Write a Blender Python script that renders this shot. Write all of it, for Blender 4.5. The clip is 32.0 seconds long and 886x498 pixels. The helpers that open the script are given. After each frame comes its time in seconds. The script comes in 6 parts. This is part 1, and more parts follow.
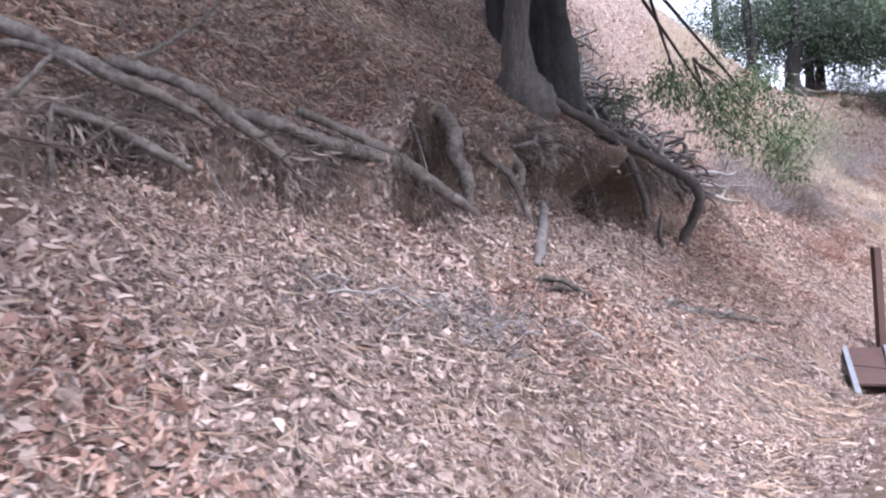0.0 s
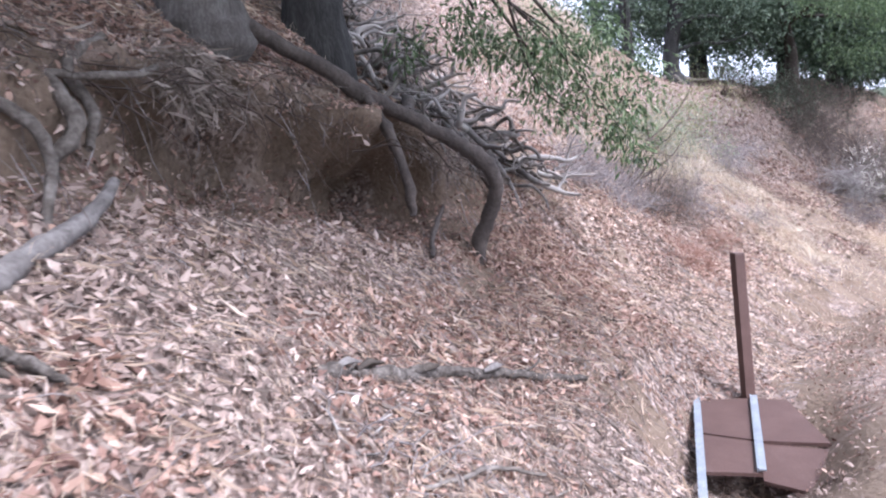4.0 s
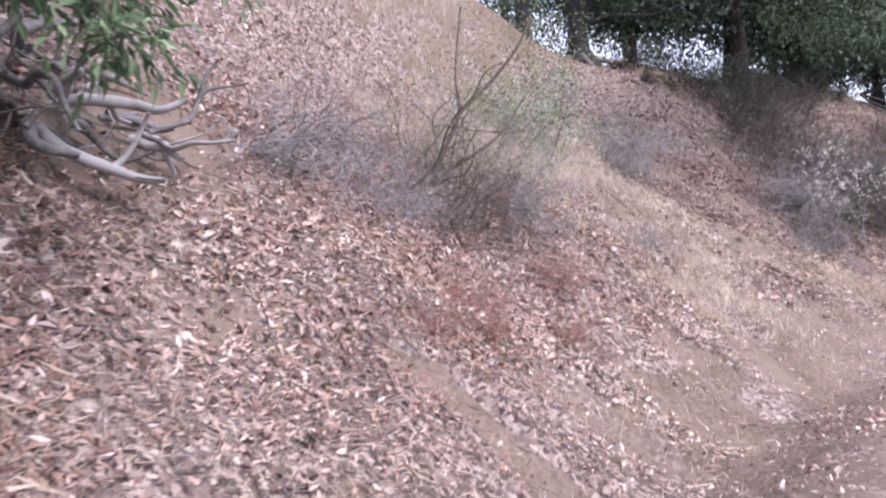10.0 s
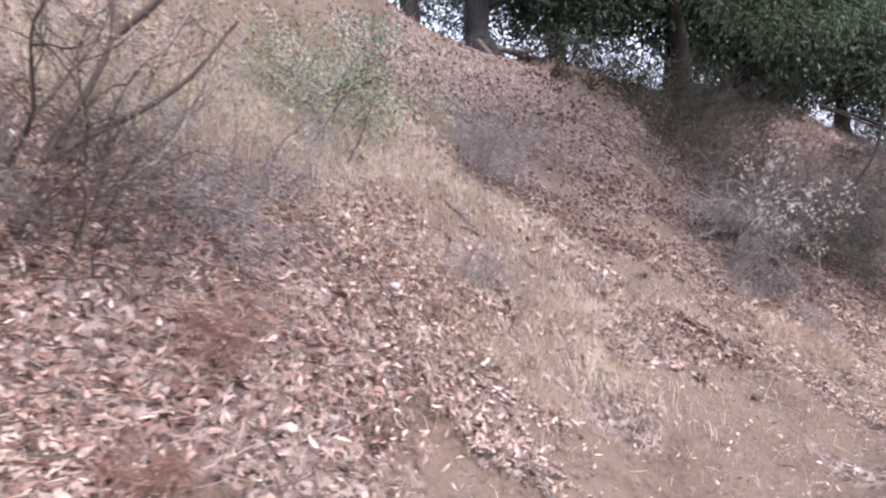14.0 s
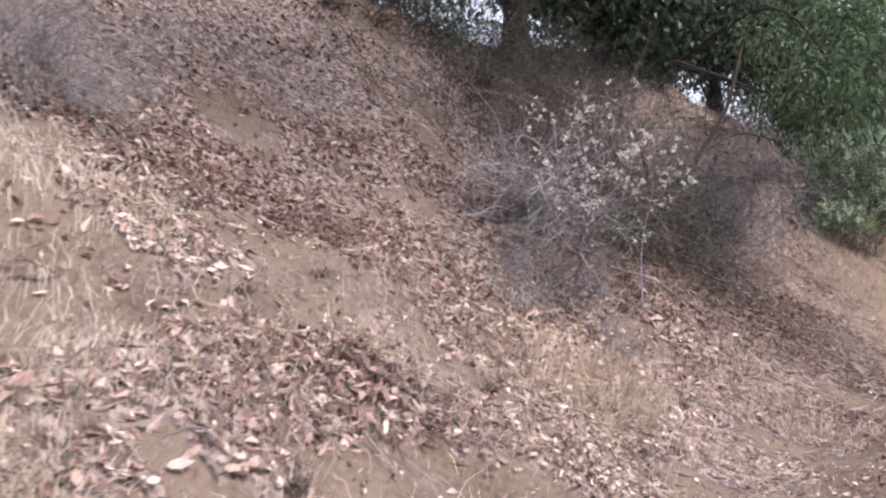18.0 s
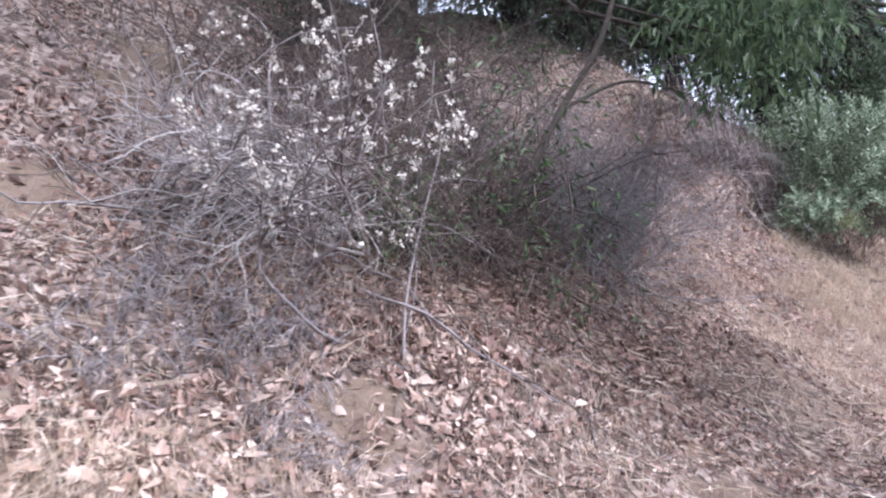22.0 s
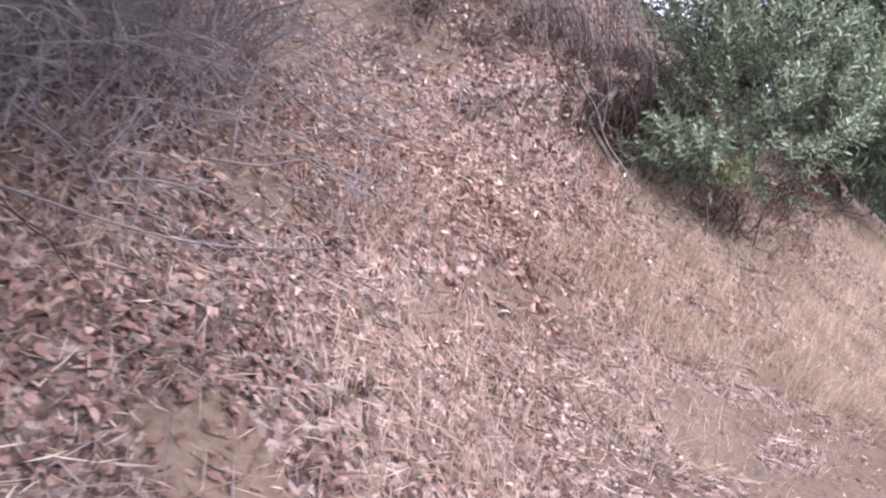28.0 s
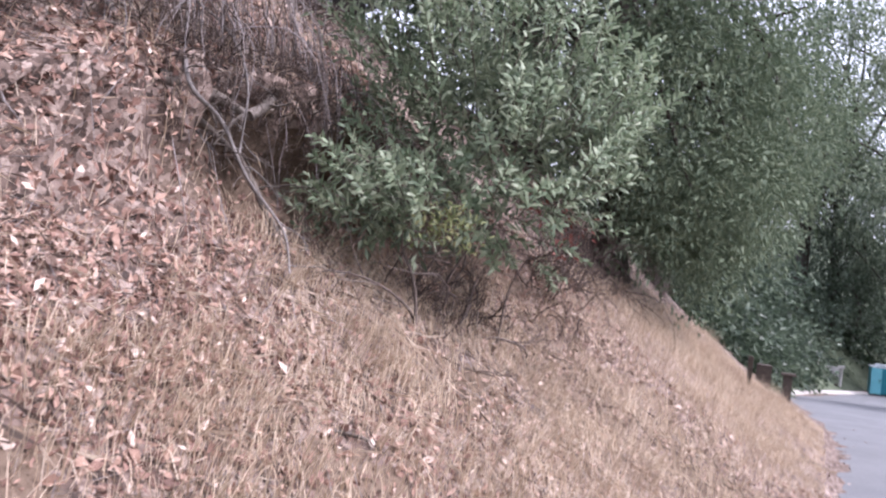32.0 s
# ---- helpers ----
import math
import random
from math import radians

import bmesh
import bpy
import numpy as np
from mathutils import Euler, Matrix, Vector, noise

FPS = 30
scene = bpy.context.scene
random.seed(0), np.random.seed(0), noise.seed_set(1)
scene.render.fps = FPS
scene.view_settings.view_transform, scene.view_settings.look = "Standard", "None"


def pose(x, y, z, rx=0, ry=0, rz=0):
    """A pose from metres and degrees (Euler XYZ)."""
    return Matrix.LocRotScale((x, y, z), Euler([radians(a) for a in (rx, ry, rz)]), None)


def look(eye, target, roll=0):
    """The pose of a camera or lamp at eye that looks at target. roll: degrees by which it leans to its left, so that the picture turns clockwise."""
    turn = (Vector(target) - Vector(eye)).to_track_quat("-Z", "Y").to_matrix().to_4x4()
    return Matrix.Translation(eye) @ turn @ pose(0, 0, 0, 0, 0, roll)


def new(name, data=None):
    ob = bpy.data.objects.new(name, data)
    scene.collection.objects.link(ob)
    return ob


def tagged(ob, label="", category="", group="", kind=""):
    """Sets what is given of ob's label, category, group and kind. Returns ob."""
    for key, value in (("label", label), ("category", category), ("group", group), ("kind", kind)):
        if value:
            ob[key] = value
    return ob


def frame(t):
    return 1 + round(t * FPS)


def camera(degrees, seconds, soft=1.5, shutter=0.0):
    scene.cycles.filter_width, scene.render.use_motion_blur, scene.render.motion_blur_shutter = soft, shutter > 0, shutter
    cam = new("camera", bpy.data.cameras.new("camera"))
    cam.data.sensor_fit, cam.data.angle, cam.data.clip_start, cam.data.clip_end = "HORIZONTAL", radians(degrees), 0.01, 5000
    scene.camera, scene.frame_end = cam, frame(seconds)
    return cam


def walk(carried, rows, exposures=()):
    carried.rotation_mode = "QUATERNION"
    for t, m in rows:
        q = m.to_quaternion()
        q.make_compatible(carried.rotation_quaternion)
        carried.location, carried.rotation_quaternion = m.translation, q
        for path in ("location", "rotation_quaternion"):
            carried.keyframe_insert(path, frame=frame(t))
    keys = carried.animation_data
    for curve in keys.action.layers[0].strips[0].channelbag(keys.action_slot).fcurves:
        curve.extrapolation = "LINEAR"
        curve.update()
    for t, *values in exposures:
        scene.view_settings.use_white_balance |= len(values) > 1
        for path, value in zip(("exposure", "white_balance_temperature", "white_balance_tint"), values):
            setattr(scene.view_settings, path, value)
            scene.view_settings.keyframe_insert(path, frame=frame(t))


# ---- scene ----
cam = camera(62.3, 32.0, soft=2.15, shutter=0.4)
PATH = [
    (0, (1.04, -5.984, 2.274), (-0.428, -4.638, 2.096), -6.7),
    (0.5, (0.866, -5.529, 2.202), (-0.588, -4.172, 1.998), -4.3),
    (1, (0.662, -5.053, 2.123), (-0.734, -3.638, 1.899), -5.5),
    (1.5, (0.55, -4.521, 2.081), (-0.882, -3.143, 1.855), -4.7),
    (2, (0.414, -3.984, 2.019), (-0.964, -2.551, 1.802), -3.8),
    (2.5, (0.351, -3.425, 1.949), (-0.962, -1.935, 1.716), -5.0),
    (3, (0.261, -2.913, 1.871), (-1.026, -1.399, 1.645), -3.4),
    (3.5, (0.153, -2.354, 1.79), (-1.126, -0.83, 1.587), -7.0),
    (5.5, (0.0, 0.0, 1.5), (-1.385, 1.436, 1.361), -4.0),
    (6, (-0.029, 0.595, 1.416), (-1.314, 2.118, 1.246), -5.2),
    (6.5, (-0.138, 1.151, 1.388), (-1.448, 2.648, 1.181), -7.3),
    (7, (-0.307, 1.689, 1.304), (-1.617, 3.191, 1.134), -4.4),
    (7.5, (-0.396, 2.264, 1.304), (-1.776, 3.704, 1.151), -3.8),
    (8, (-0.525, 2.841, 1.22), (-1.857, 4.326, 1.074), -4.0),
    (8.5, (-0.614, 3.417, 1.136), (-1.909, 4.93, 0.962), -1.9),
    (9, (-0.722, 4.013, 1.08), (-2.072, 5.469, 0.847), -2.8),
    (9.5, (-0.85, 4.629, 0.968), (-2.134, 6.149, 0.77), -4.7),
    (10, (-0.879, 5.223, 0.94), (-2.148, 6.763, 0.801), -5.7),
    (10.5, (-1.028, 5.78, 0.828), (-2.238, 7.37, 0.734), -2.0),
    (11, (-1.056, 6.414, 0.8), (-2.292, 7.985, 0.72), -4.9),
    (11.5, (-1.165, 6.971, 0.744), (-2.328, 8.596, 0.657), -1.8),
    (12, (-1.195, 7.565, 0.66), (-2.305, 9.225, 0.545), -3.1),
    (12.5, (-1.225, 8.12, 0.604), (-2.371, 9.755, 0.493), -4.2),
    (13, (-1.334, 8.677, 0.548), (-2.47, 10.32, 0.461), -3.8),
    (13.5, (-1.364, 9.232, 0.492), (-2.618, 10.788, 0.426), -5.6),
    (14, (-1.493, 9.769, 0.464), (-2.705, 11.359, 0.405), -4.0),
    (14.5, (-1.462, 10.382, 0.408), (-2.594, 12.029, 0.328), -4.9),
    (15, (-1.473, 10.917, 0.352), (-2.529, 12.614, 0.293), -3.1),
    (15.5, (-1.522, 11.492, 0.268), (-2.47, 13.252, 0.219), -3.9),
    (17.5, (-1.6, 13.83, 0.072), (-2.675, 15.515, 0.009), -4.5),
    (18, (-1.531, 14.403, 0.016), (-2.552, 16.121, -0.061), -3.5),
    (18.5, (-1.463, 14.897, -0.012), (-2.455, 16.632, -0.082), -4.4),
    (19, (-1.414, 15.411, -0.068), (-2.26, 17.222, -0.141), -3.7),
    (19.5, (-1.307, 15.904, -0.068), (-2.136, 17.72, -0.183), -4.4),
    (20, (-1.298, 16.419, -0.124), (-2.148, 18.224, -0.253), -2.0),
    (20.5, (-1.229, 16.952, -0.18), (-2.103, 18.746, -0.309), -4.2),
    (21, (-1.18, 17.466, -0.208), (-2.123, 19.225, -0.347), -5.6),
    (21.5, (-1.211, 17.982, -0.264), (-2.141, 19.751, -0.327), -4.2),
    (22, (-1.162, 18.535, -0.292), (-2.203, 20.242, -0.33), -4.7),
    (22.5, (-1.153, 19.05, -0.32), (-2.173, 20.769, -0.372), -3.2),
    (23, (-1.085, 19.544, -0.376), (-2.005, 21.317, -0.453), -3.5),
    (23.5, (-0.918, 20.016, -0.376), (-1.801, 21.809, -0.449), -3.3),
    (24, (-0.751, 20.488, -0.432), (-1.472, 22.354, -0.474), -1.1),
    (24.5, (-0.524, 21.019, -0.432), (-1.209, 22.897, -0.502), -4.0),
    (26.5, (-0.176, 22.795, -0.46), (-1.131, 24.551, -0.526), 2.3),
    (27, (-0.169, 23.231, -0.544), (-1.159, 24.962, -0.697), 1.6),
    (27.5, (-0.101, 23.685, -0.544), (-1.186, 25.349, -0.781), 2.6),
    (28, (-0.133, 24.121, -0.628), (-1.17, 25.807, -0.918), 6.3),
    (28.5, (-0.045, 24.634, -0.656), (-0.994, 26.356, -1.024), 2.3),
    (29, (-0.038, 25.03, -0.684), (-0.963, 26.779, -0.976), 0.2),
    (29.5, (-0.131, 25.408, -0.712), (-1.007, 27.196, -0.903), 3.0),
    (30, (-0.043, 25.882, -0.768), (-0.762, 27.74, -0.949), 3.8),
    (30.5, (-0.057, 26.258, -0.796), (-0.68, 28.154, -0.935), 2.8),
    (31, (-0.03, 26.634, -0.824), (-0.619, 28.545, -0.88), 2.3),
    (31.5, (0.057, 27.068, -0.852), (-0.565, 28.969, -0.897), 4.3),
    (32, (0.084, 27.484, -0.88), (-0.607, 29.36, -0.845), 5.8),
]
walk(cam, [(t, look(eye, target, roll)) for t, eye, target, roll in PATH], [(0, 1.57, 5580, 20), (3, 1.71, 5510, 18), (6, 1.7, 5460, 17), (8, 1.48, 5530, 19), (10, 1.27, 5590, 23), (13, 1.12, 5700, 22), (15, 1.13, 5950, 22), (18, 1.05, 5950, 19), (20, 1.04, 5800, 18), (22, 1.36, 5460, 18), (23, 1.42, 5480, 19), (24, 1.63, 5380, 17), (24.5, 1.63, 5400, 17), (27, 1.54, 5600, 20), (28, 1.33, 5830, 27), (30, 1.25, 5920, 28), (32, 1.28, 5840, 25)])

# ---- sky and light ----
world = bpy.data.worlds.new("sky")
scene.world = world
world.use_nodes = True
wn = world.node_tree
sky = wn.nodes.new("ShaderNodeTexSky")
sky.sky_type = 'NISHITA'
sky.sun_disc = False
sky.sun_elevation, sky.sun_rotation = radians(50), radians(92)
sky.air_density, sky.dust_density, sky.ozone_density = 1.0, 6.0, 1.0
cloud = wn.nodes.new("ShaderNodeMixRGB")
cloud.inputs[0].default_value = 0.7
cloud.inputs[2].default_value = (6.5, 6.7, 7.1, 1)
wn.links.new(sky.outputs[0], cloud.inputs[1])
wn.links.new(cloud.outputs[0], wn.nodes["Background"].inputs[0])
wn.nodes["Background"].inputs[1].default_value = 0.125
sun = new("sun", bpy.data.lights.new("sun", 'SUN'))
sun.data.energy, sun.data.angle, sun.data.color = 2.3, radians(14), (1.0, 0.95, 0.9)
sun.matrix_world = look((12 * math.sin(radians(92)), 12 * math.cos(radians(92)), 14.3), (0, 0, 0))

# ---- the lie of the land ----
TOE = np.array([(-40, 3.5), (-8, -0.5), (-3.5, -1.1), (-1, -1.3), (2, -2.0), (4.8, -2.5), (6.5, -2.75), (10, -3.25),
                (12.5, -3.4), (15, -3.1), (17.5, -2.9), (19.5, -2.75), (22, -2.2), (24.5, -1.6), (26, -1.35), (28, -1.2),
                (30, -0.8), (31.4, -0.35), (33.9, 0.4), (35.9, 1.3), (40, 2.0), (45, 2.6), (63, 3.4), (87, 10.5), (140, 32)])
EDGE = np.array([(-40, 7.0), (-6, 0.8), (1.5, -0.57), (5, -0.85), (7.7, -1.17), (13, -1.55), (17, -1.45), (20, -1.1), (22.7, -0.86),
                 (26.4, -0.1), (31.6, 0.75), (36.4, 1.55), (45.4, 2.75), (63, 3.6), (87, 10.8), (140, 32.5)])
PROFILE = np.array([(0, 0), (0.7, 0.35), (1.4, 0.8), (1.9, 1.15), (2.4, 1.6), (3.6, 2.45), (4.6, 3.4), (5.4, 4.05), (6.4, 5.2),
                    (7.2, 5.9), (8.5, 6.25), (12, 6.2), (25, 5.0), (80, 3.0), (400, 3.0)])


def curve(table, q):
    """A table of stations, read with its corners rounded."""
    q = np.asarray(q, float)
    return sum(np.interp(q + s, table[:, 0], table[:, 1]) for s in (-0.8, -0.3, 0.3, 0.8)) / 4


def step(a, b, q):
    k = np.clip((q - a) / (b - a), 0, 1)
    return k * k * (3 - 2 * k)


def lattice(i, j, seed):
    n = (np.asarray(i).astype(np.int64) * 374761393 + np.asarray(j).astype(np.int64) * 668265263 + seed * 974634541) & 0x7FFFFFFF
    n = ((n ^ (n >> 13)) * 1274126177) & 0x7FFFFFFF
    return ((n ^ (n >> 16)) & 0xFFFF) / 65535.0


def grain(x, y, size, seed=0):
    """Smooth value noise from 0 to 1 with cells of that many metres."""
    x, y = np.asarray(x, float) / size, np.asarray(y, float) / size
    i, j = np.floor(x), np.floor(y)
    u, v = x - i, y - j
    u, v = u * u * (3 - 2 * u), v * v * (3 - 2 * v)
    return ((lattice(i, j, seed) * (1 - u) + lattice(i + 1, j, seed) * u) * (1 - v)
            + (lattice(i, j + 1, seed) * (1 - u) + lattice(i + 1, j + 1, seed) * u) * v)


def road_z(y):
    y = np.asarray(y, float)
    q = np.clip(y, -10, 24)
    z = 0.01 - 0.1203 * q + 0.0013 * q * q - 0.15 * np.minimum(y + 10, 0)
    run = np.clip(y - 24, 0, 66)
    z = z - 0.06 * run - 0.024 * np.maximum(run - 8, 0)
    return z + 0.22 * np.clip(y - 112, 0, 60)


def scarp(y):
    """Height of the eroded step in the bank, by the place along the road."""
    return np.interp(y, (-9, -5, -3, -2, -1.2, 0.2, 1.5, 4, 5.5, 7, 29.5, 31, 34, 36), (0.2, 0.4, 0.35, 0.5, 0.85, 0.8, 0.95, 0.85, 0.55, 0, 0, 0.85, 0.85, 0))


def scarp_line(y):
    return 2.75 + 0.42 * (grain(y, 3.0, 1.1, 5) - 0.5) + 0.3 * (grain(y, 7.0, 0.5, 6) - 0.5) + np.interp(y, (28, 32), (0, -0.1))


def bank(u, y):
    """Height over the road at u metres behind the foot of the bank, with no undercut."""
    u, y = np.asarray(u, float), np.asarray(y, float)
    h = sum(np.interp(u + s, PROFILE[:, 0], PROFILE[:, 1]) for s in (-0.25, 0, 0.25)) / 3
    h = h + 3.2 * step(4.6, 9.5, u) * (1 - step(14, 22.5, y))
    s0 = scarp_line(y)
    h = h + scarp(y) * step(s0 - 0.30, s0 + 0.24, u) * (1 - 0.55 * step(4, 8, u))
    rough = step(0.0, 1.2, u)
    h = h + rough * (0.34 * (grain(u, y, 1.9, 1) - 0.5) + 0.14 * (grain(u, y, 0.7, 2) - 0.5)) + 0.075 * (grain(u, y, 0.28, 3) - 0.5) * step(-1.5, 0.2, u)
    dip = np.exp(-((u + 0.4) / 0.62) ** 2)
    deep = np.interp(y, (-4, 1, 3, 5, 7, 11, 18, 23, 30), (0, 0.2, 0.36, 0.05, 0.22, 0.32, 0.22, 0.12, 0))
    pit = np.exp(-((u + 0.3) / 0.8) ** 4 - ((y - 4.25) / 1.2) ** 4)
    return h - deep * dip - 0.38 * pit


def ground_z(x, y):
    return road_z(y) + bank(curve(TOE, y) - np.asarray(x, float), y)


def ground_normal(x, y):
    e = 0.12
    gx = (ground_z(x + e, y) - ground_z(x - e, y)) / (2 * e)
    gy = (ground_z(x, y + e) - ground_z(x, y - e)) / (2 * e)
    n = np.stack([-gx, -gy, np.ones_like(gx)], -1)
    return n / np.linalg.norm(n, axis=-1, keepdims=True)


# ---- materials ----
def surface(name, tones, size=0.3, fine=0.03, rough=0.85, bump=0.35, pick="", spread=0.5, glow=0.0, metal=0.0, bands=False):
    """A rough natural surface: tones from dark to light, mixed by coarse and fine noise, or by a pick per island or object."""
    m = bpy.data.materials.new(name)
    m.use_nodes = True
    t = m.node_tree
    bsdf = t.nodes["Principled BSDF"]
    co = t.nodes.new("ShaderNodeTexCoord").outputs["Object"]
    if bands:
        sq = t.nodes.new("ShaderNodeMapping")
        sq.inputs["Scale"].default_value = (1, 1, 0.15)
        t.links.new(co, sq.inputs[0])
        co = sq.outputs[0]
    a, b = t.nodes.new("ShaderNodeTexNoise"), t.nodes.new("ShaderNodeTexNoise")
    for node, scale in ((a, 1 / size), (b, 1 / fine)):
        t.links.new(co, node.inputs["Vector"])
        node.inputs["Scale"].default_value, node.inputs["Detail"].default_value = scale, 5
    mix = t.nodes.new("ShaderNodeMath")
    mix.operation = 'MULTIPLY_ADD'
    mix.inputs[1].default_value = spread
    t.links.new(a.outputs[0], mix.inputs[0])
    half = t.nodes.new("ShaderNodeMath")
    half.operation = 'MULTIPLY'
    half.inputs[1].default_value = 1 - spread
    t.links.new(b.outputs[0], half.inputs[0])
    t.links.new(half.outputs[0], mix.inputs[2])
    value = mix.outputs[0]
    stretch = t.nodes.new("ShaderNodeMapRange")
    stretch.inputs[1].default_value, stretch.inputs[2].default_value = 0.3, 0.7
    t.links.new(value, stretch.inputs[0])
    value = stretch.outputs[0]
    if pick:
        if pick == "island":
            rnd = t.nodes.new("ShaderNodeNewGeometry").outputs["Random Per Island"]
        else:
            rnd = t.nodes.new("ShaderNodeObjectInfo").outputs["Random"]
        w = t.nodes.new("ShaderNodeMix")
        w.inputs[0].default_value = 0.22
        t.links.new(rnd, w.inputs[2])
        t.links.new(value, w.inputs[3])
        value = w.outputs[0]
    ramp = t.nodes.new("ShaderNodeValToRGB")
    while len(ramp.color_ramp.elements) < len(tones):
        ramp.color_ramp.elements.new(0.5)
    for n, tone in enumerate(tones):
        ramp.color_ramp.elements[n].position = n / (len(tones) - 1)
        ramp.color_ramp.elements[n].color = (*tone, 1)
    t.links.new(value, ramp.inputs[0])
    t.links.new(ramp.outputs[0], bsdf.inputs["Base Color"])
    bsdf.inputs["Roughness"].default_value = rough
    bsdf.inputs["Metallic"].default_value = metal
    bsdf.inputs["Specular IOR Level"].default_value = 0.3
    if bump:
        bp = t.nodes.new("ShaderNodeBump")
        bp.inputs["Strength"].default_value, bp.inputs["Distance"].default_value = bump, fine * 0.6
        t.links.new(b.outputs[0], bp.inputs["Height"])
        t.links.new(bp.outputs[0], bsdf.inputs["Normal"])
    if glow:
        tr = t.nodes.new("ShaderNodeBsdfTranslucent")
        t.links.new(ramp.outputs[0], tr.inputs[0])
        sh = t.nodes.new("ShaderNodeMixShader")
        sh.inputs[0].default_value = glow
        t.links.new(bsdf.outputs[0], sh.inputs[1])
        t.links.new(tr.outputs[0], sh.inputs[2])
        t.links.new(sh.outputs[0], t.nodes["Material Output"].inputs[0])
    return m


SCRUB = surface("grey_green_scrub", [(0.05, 0.065, 0.04), (0.09, 0.11, 0.07), (0.14, 0.165, 0.11)], 3.0, 0.4, 0.95, 1.0)
SOIL = surface("dusty_soil", [(0.08, 0.056, 0.041), (0.128, 0.092, 0.067), (0.172, 0.127, 0.094), (0.145, 0.106, 0.078)], 0.8, 0.05, 0.95, 0.9)
MULCH = surface("leaf_mulch", [(0.07, 0.048, 0.039), (0.12, 0.085, 0.069), (0.19, 0.138, 0.114), (0.27, 0.20, 0.168)], 0.25, 0.02, 0.95, 1.0)


def crumbs(m, low, high):
    """Broken leaf crumbs strewn over a soil."""
    t = m.node_tree
    bsdf, ramp = t.nodes["Principled BSDF"], next(n for n in t.nodes if n.type == 'VALTORGB')
    co = t.nodes.new("ShaderNodeTexCoord").outputs["Object"]
    bend = t.nodes.new("ShaderNodeTexNoise")
    bend.inputs["Scale"].default_value = 14
    t.links.new(co, bend.inputs["Vector"])
    push = t.nodes.new("ShaderNodeMixRGB")
    push.blend_type = 'ADD'
    push.inputs[0].default_value = 0.05
    t.links.new(co, push.inputs[1])
    t.links.new(bend.outputs["Color"], push.inputs[2])
    cell = t.nodes.new("ShaderNodeTexVoronoi")
    cell.inputs["Scale"].default_value = 24
    t.links.new(push.outputs[0], cell.inputs["Vector"])
    one = t.nodes.new("ShaderNodeSeparateColor")
    t.links.new(cell.outputs["Color"], one.inputs[0])
    tone = t.nodes.new("ShaderNodeValToRGB")
    for n, c in enumerate(((0.05, 0.037, 0.032), (0.12, 0.085, 0.07), (0.22, 0.165, 0.14), (0.36, 0.29, 0.25))):
        if n > 1:
            tone.color_ramp.elements.new(0.5)
    for n, c in enumerate(((0.05, 0.037, 0.032), (0.12, 0.085, 0.07), (0.22, 0.165, 0.14), (0.36, 0.29, 0.25))):
        tone.color_ramp.elements[n].position, tone.color_ramp.elements[n].color = n / 3, (*c, 1)
    t.links.new(one.outputs[0], tone.inputs[0])
    patch = t.nodes.new("ShaderNodeTexNoise")
    patch.inputs["Scale"].default_value, patch.inputs["Detail"].default_value = 1.1, 6
    t.links.new(co, patch.inputs["Vector"])
    cut = t.nodes.new("ShaderNodeMapRange")
    cut.inputs[1].default_value, cut.inputs[2].default_value = low, high
    t.links.new(patch.outputs[0], cut.inputs[0])
    mix = t.nodes.new("ShaderNodeMixRGB")
    t.links.new(cut.outputs[0], mix.inputs[0])
    t.links.new(ramp.outputs[0], mix.inputs[1])
    t.links.new(tone.outputs[0], mix.inputs[2])
    t.links.new(mix.outputs[0], bsdf.inputs["Base Color"])


crumbs(SOIL, 0.53, 0.66)
crumbs(MULCH, 0.2, 0.4)
ASPHALT = surface("asphalt", [(0.12, 0.125, 0.135), (0.17, 0.175, 0.185), (0.23, 0.235, 0.245)], 1.3, 0.012, 0.75, 0.4, spread=0.35)
LITTER = surface("fallen_leaves", [(0.085, 0.064, 0.056), (0.17, 0.125, 0.108), (0.285, 0.21, 0.18), (0.40, 0.31, 0.27), (0.50, 0.39, 0.34), (0.66, 0.55, 0.495)],
                 0.05, 0.012, 0.7, 0.3, "island", glow=0.12)
TAN_LITTER = surface("tan_fallen_leaves", [(0.065, 0.044, 0.036), (0.15, 0.102, 0.081), (0.29, 0.20, 0.158), (0.46, 0.33, 0.268), (0.61, 0.475, 0.392), (0.80, 0.675, 0.59)],
                     0.05, 0.012, 0.7, 0.3, "island", glow=0.12)
RED_LITTER = surface("red_fallen_leaves", [(0.085, 0.05, 0.041), (0.17, 0.098, 0.077), (0.27, 0.165, 0.13), (0.40, 0.265, 0.205), (0.62, 0.47, 0.39)],
                     0.05, 0.012, 0.7, 0.3, "island", glow=0.12)
PALE_LITTER = surface("pale_fallen_leaves", [(0.36, 0.265, 0.215), (0.56, 0.44, 0.37), (0.70, 0.58, 0.50), (0.78, 0.68, 0.60)], 0.05, 0.012, 0.7, 0.3, "island", glow=0.12)
# redder leaves, their tones lowered to hold the shade under boughs and thicket
SHADED_LITTER = surface("shaded_red_fallen_leaves", [(0.045, 0.027, 0.023), (0.095, 0.055, 0.044), (0.165, 0.098, 0.078), (0.27, 0.17, 0.135), (0.46, 0.33, 0.275)], 0.05, 0.012, 0.7, 0.3, "island", glow=0.12)
STRAW = surface("dry_grass", [(0.32, 0.22, 0.16), (0.50, 0.37, 0.275), (0.66, 0.53, 0.415), (0.78, 0.67, 0.56)], 0.3, 0.02, 0.8, 0.0, "island", glow=0.25)
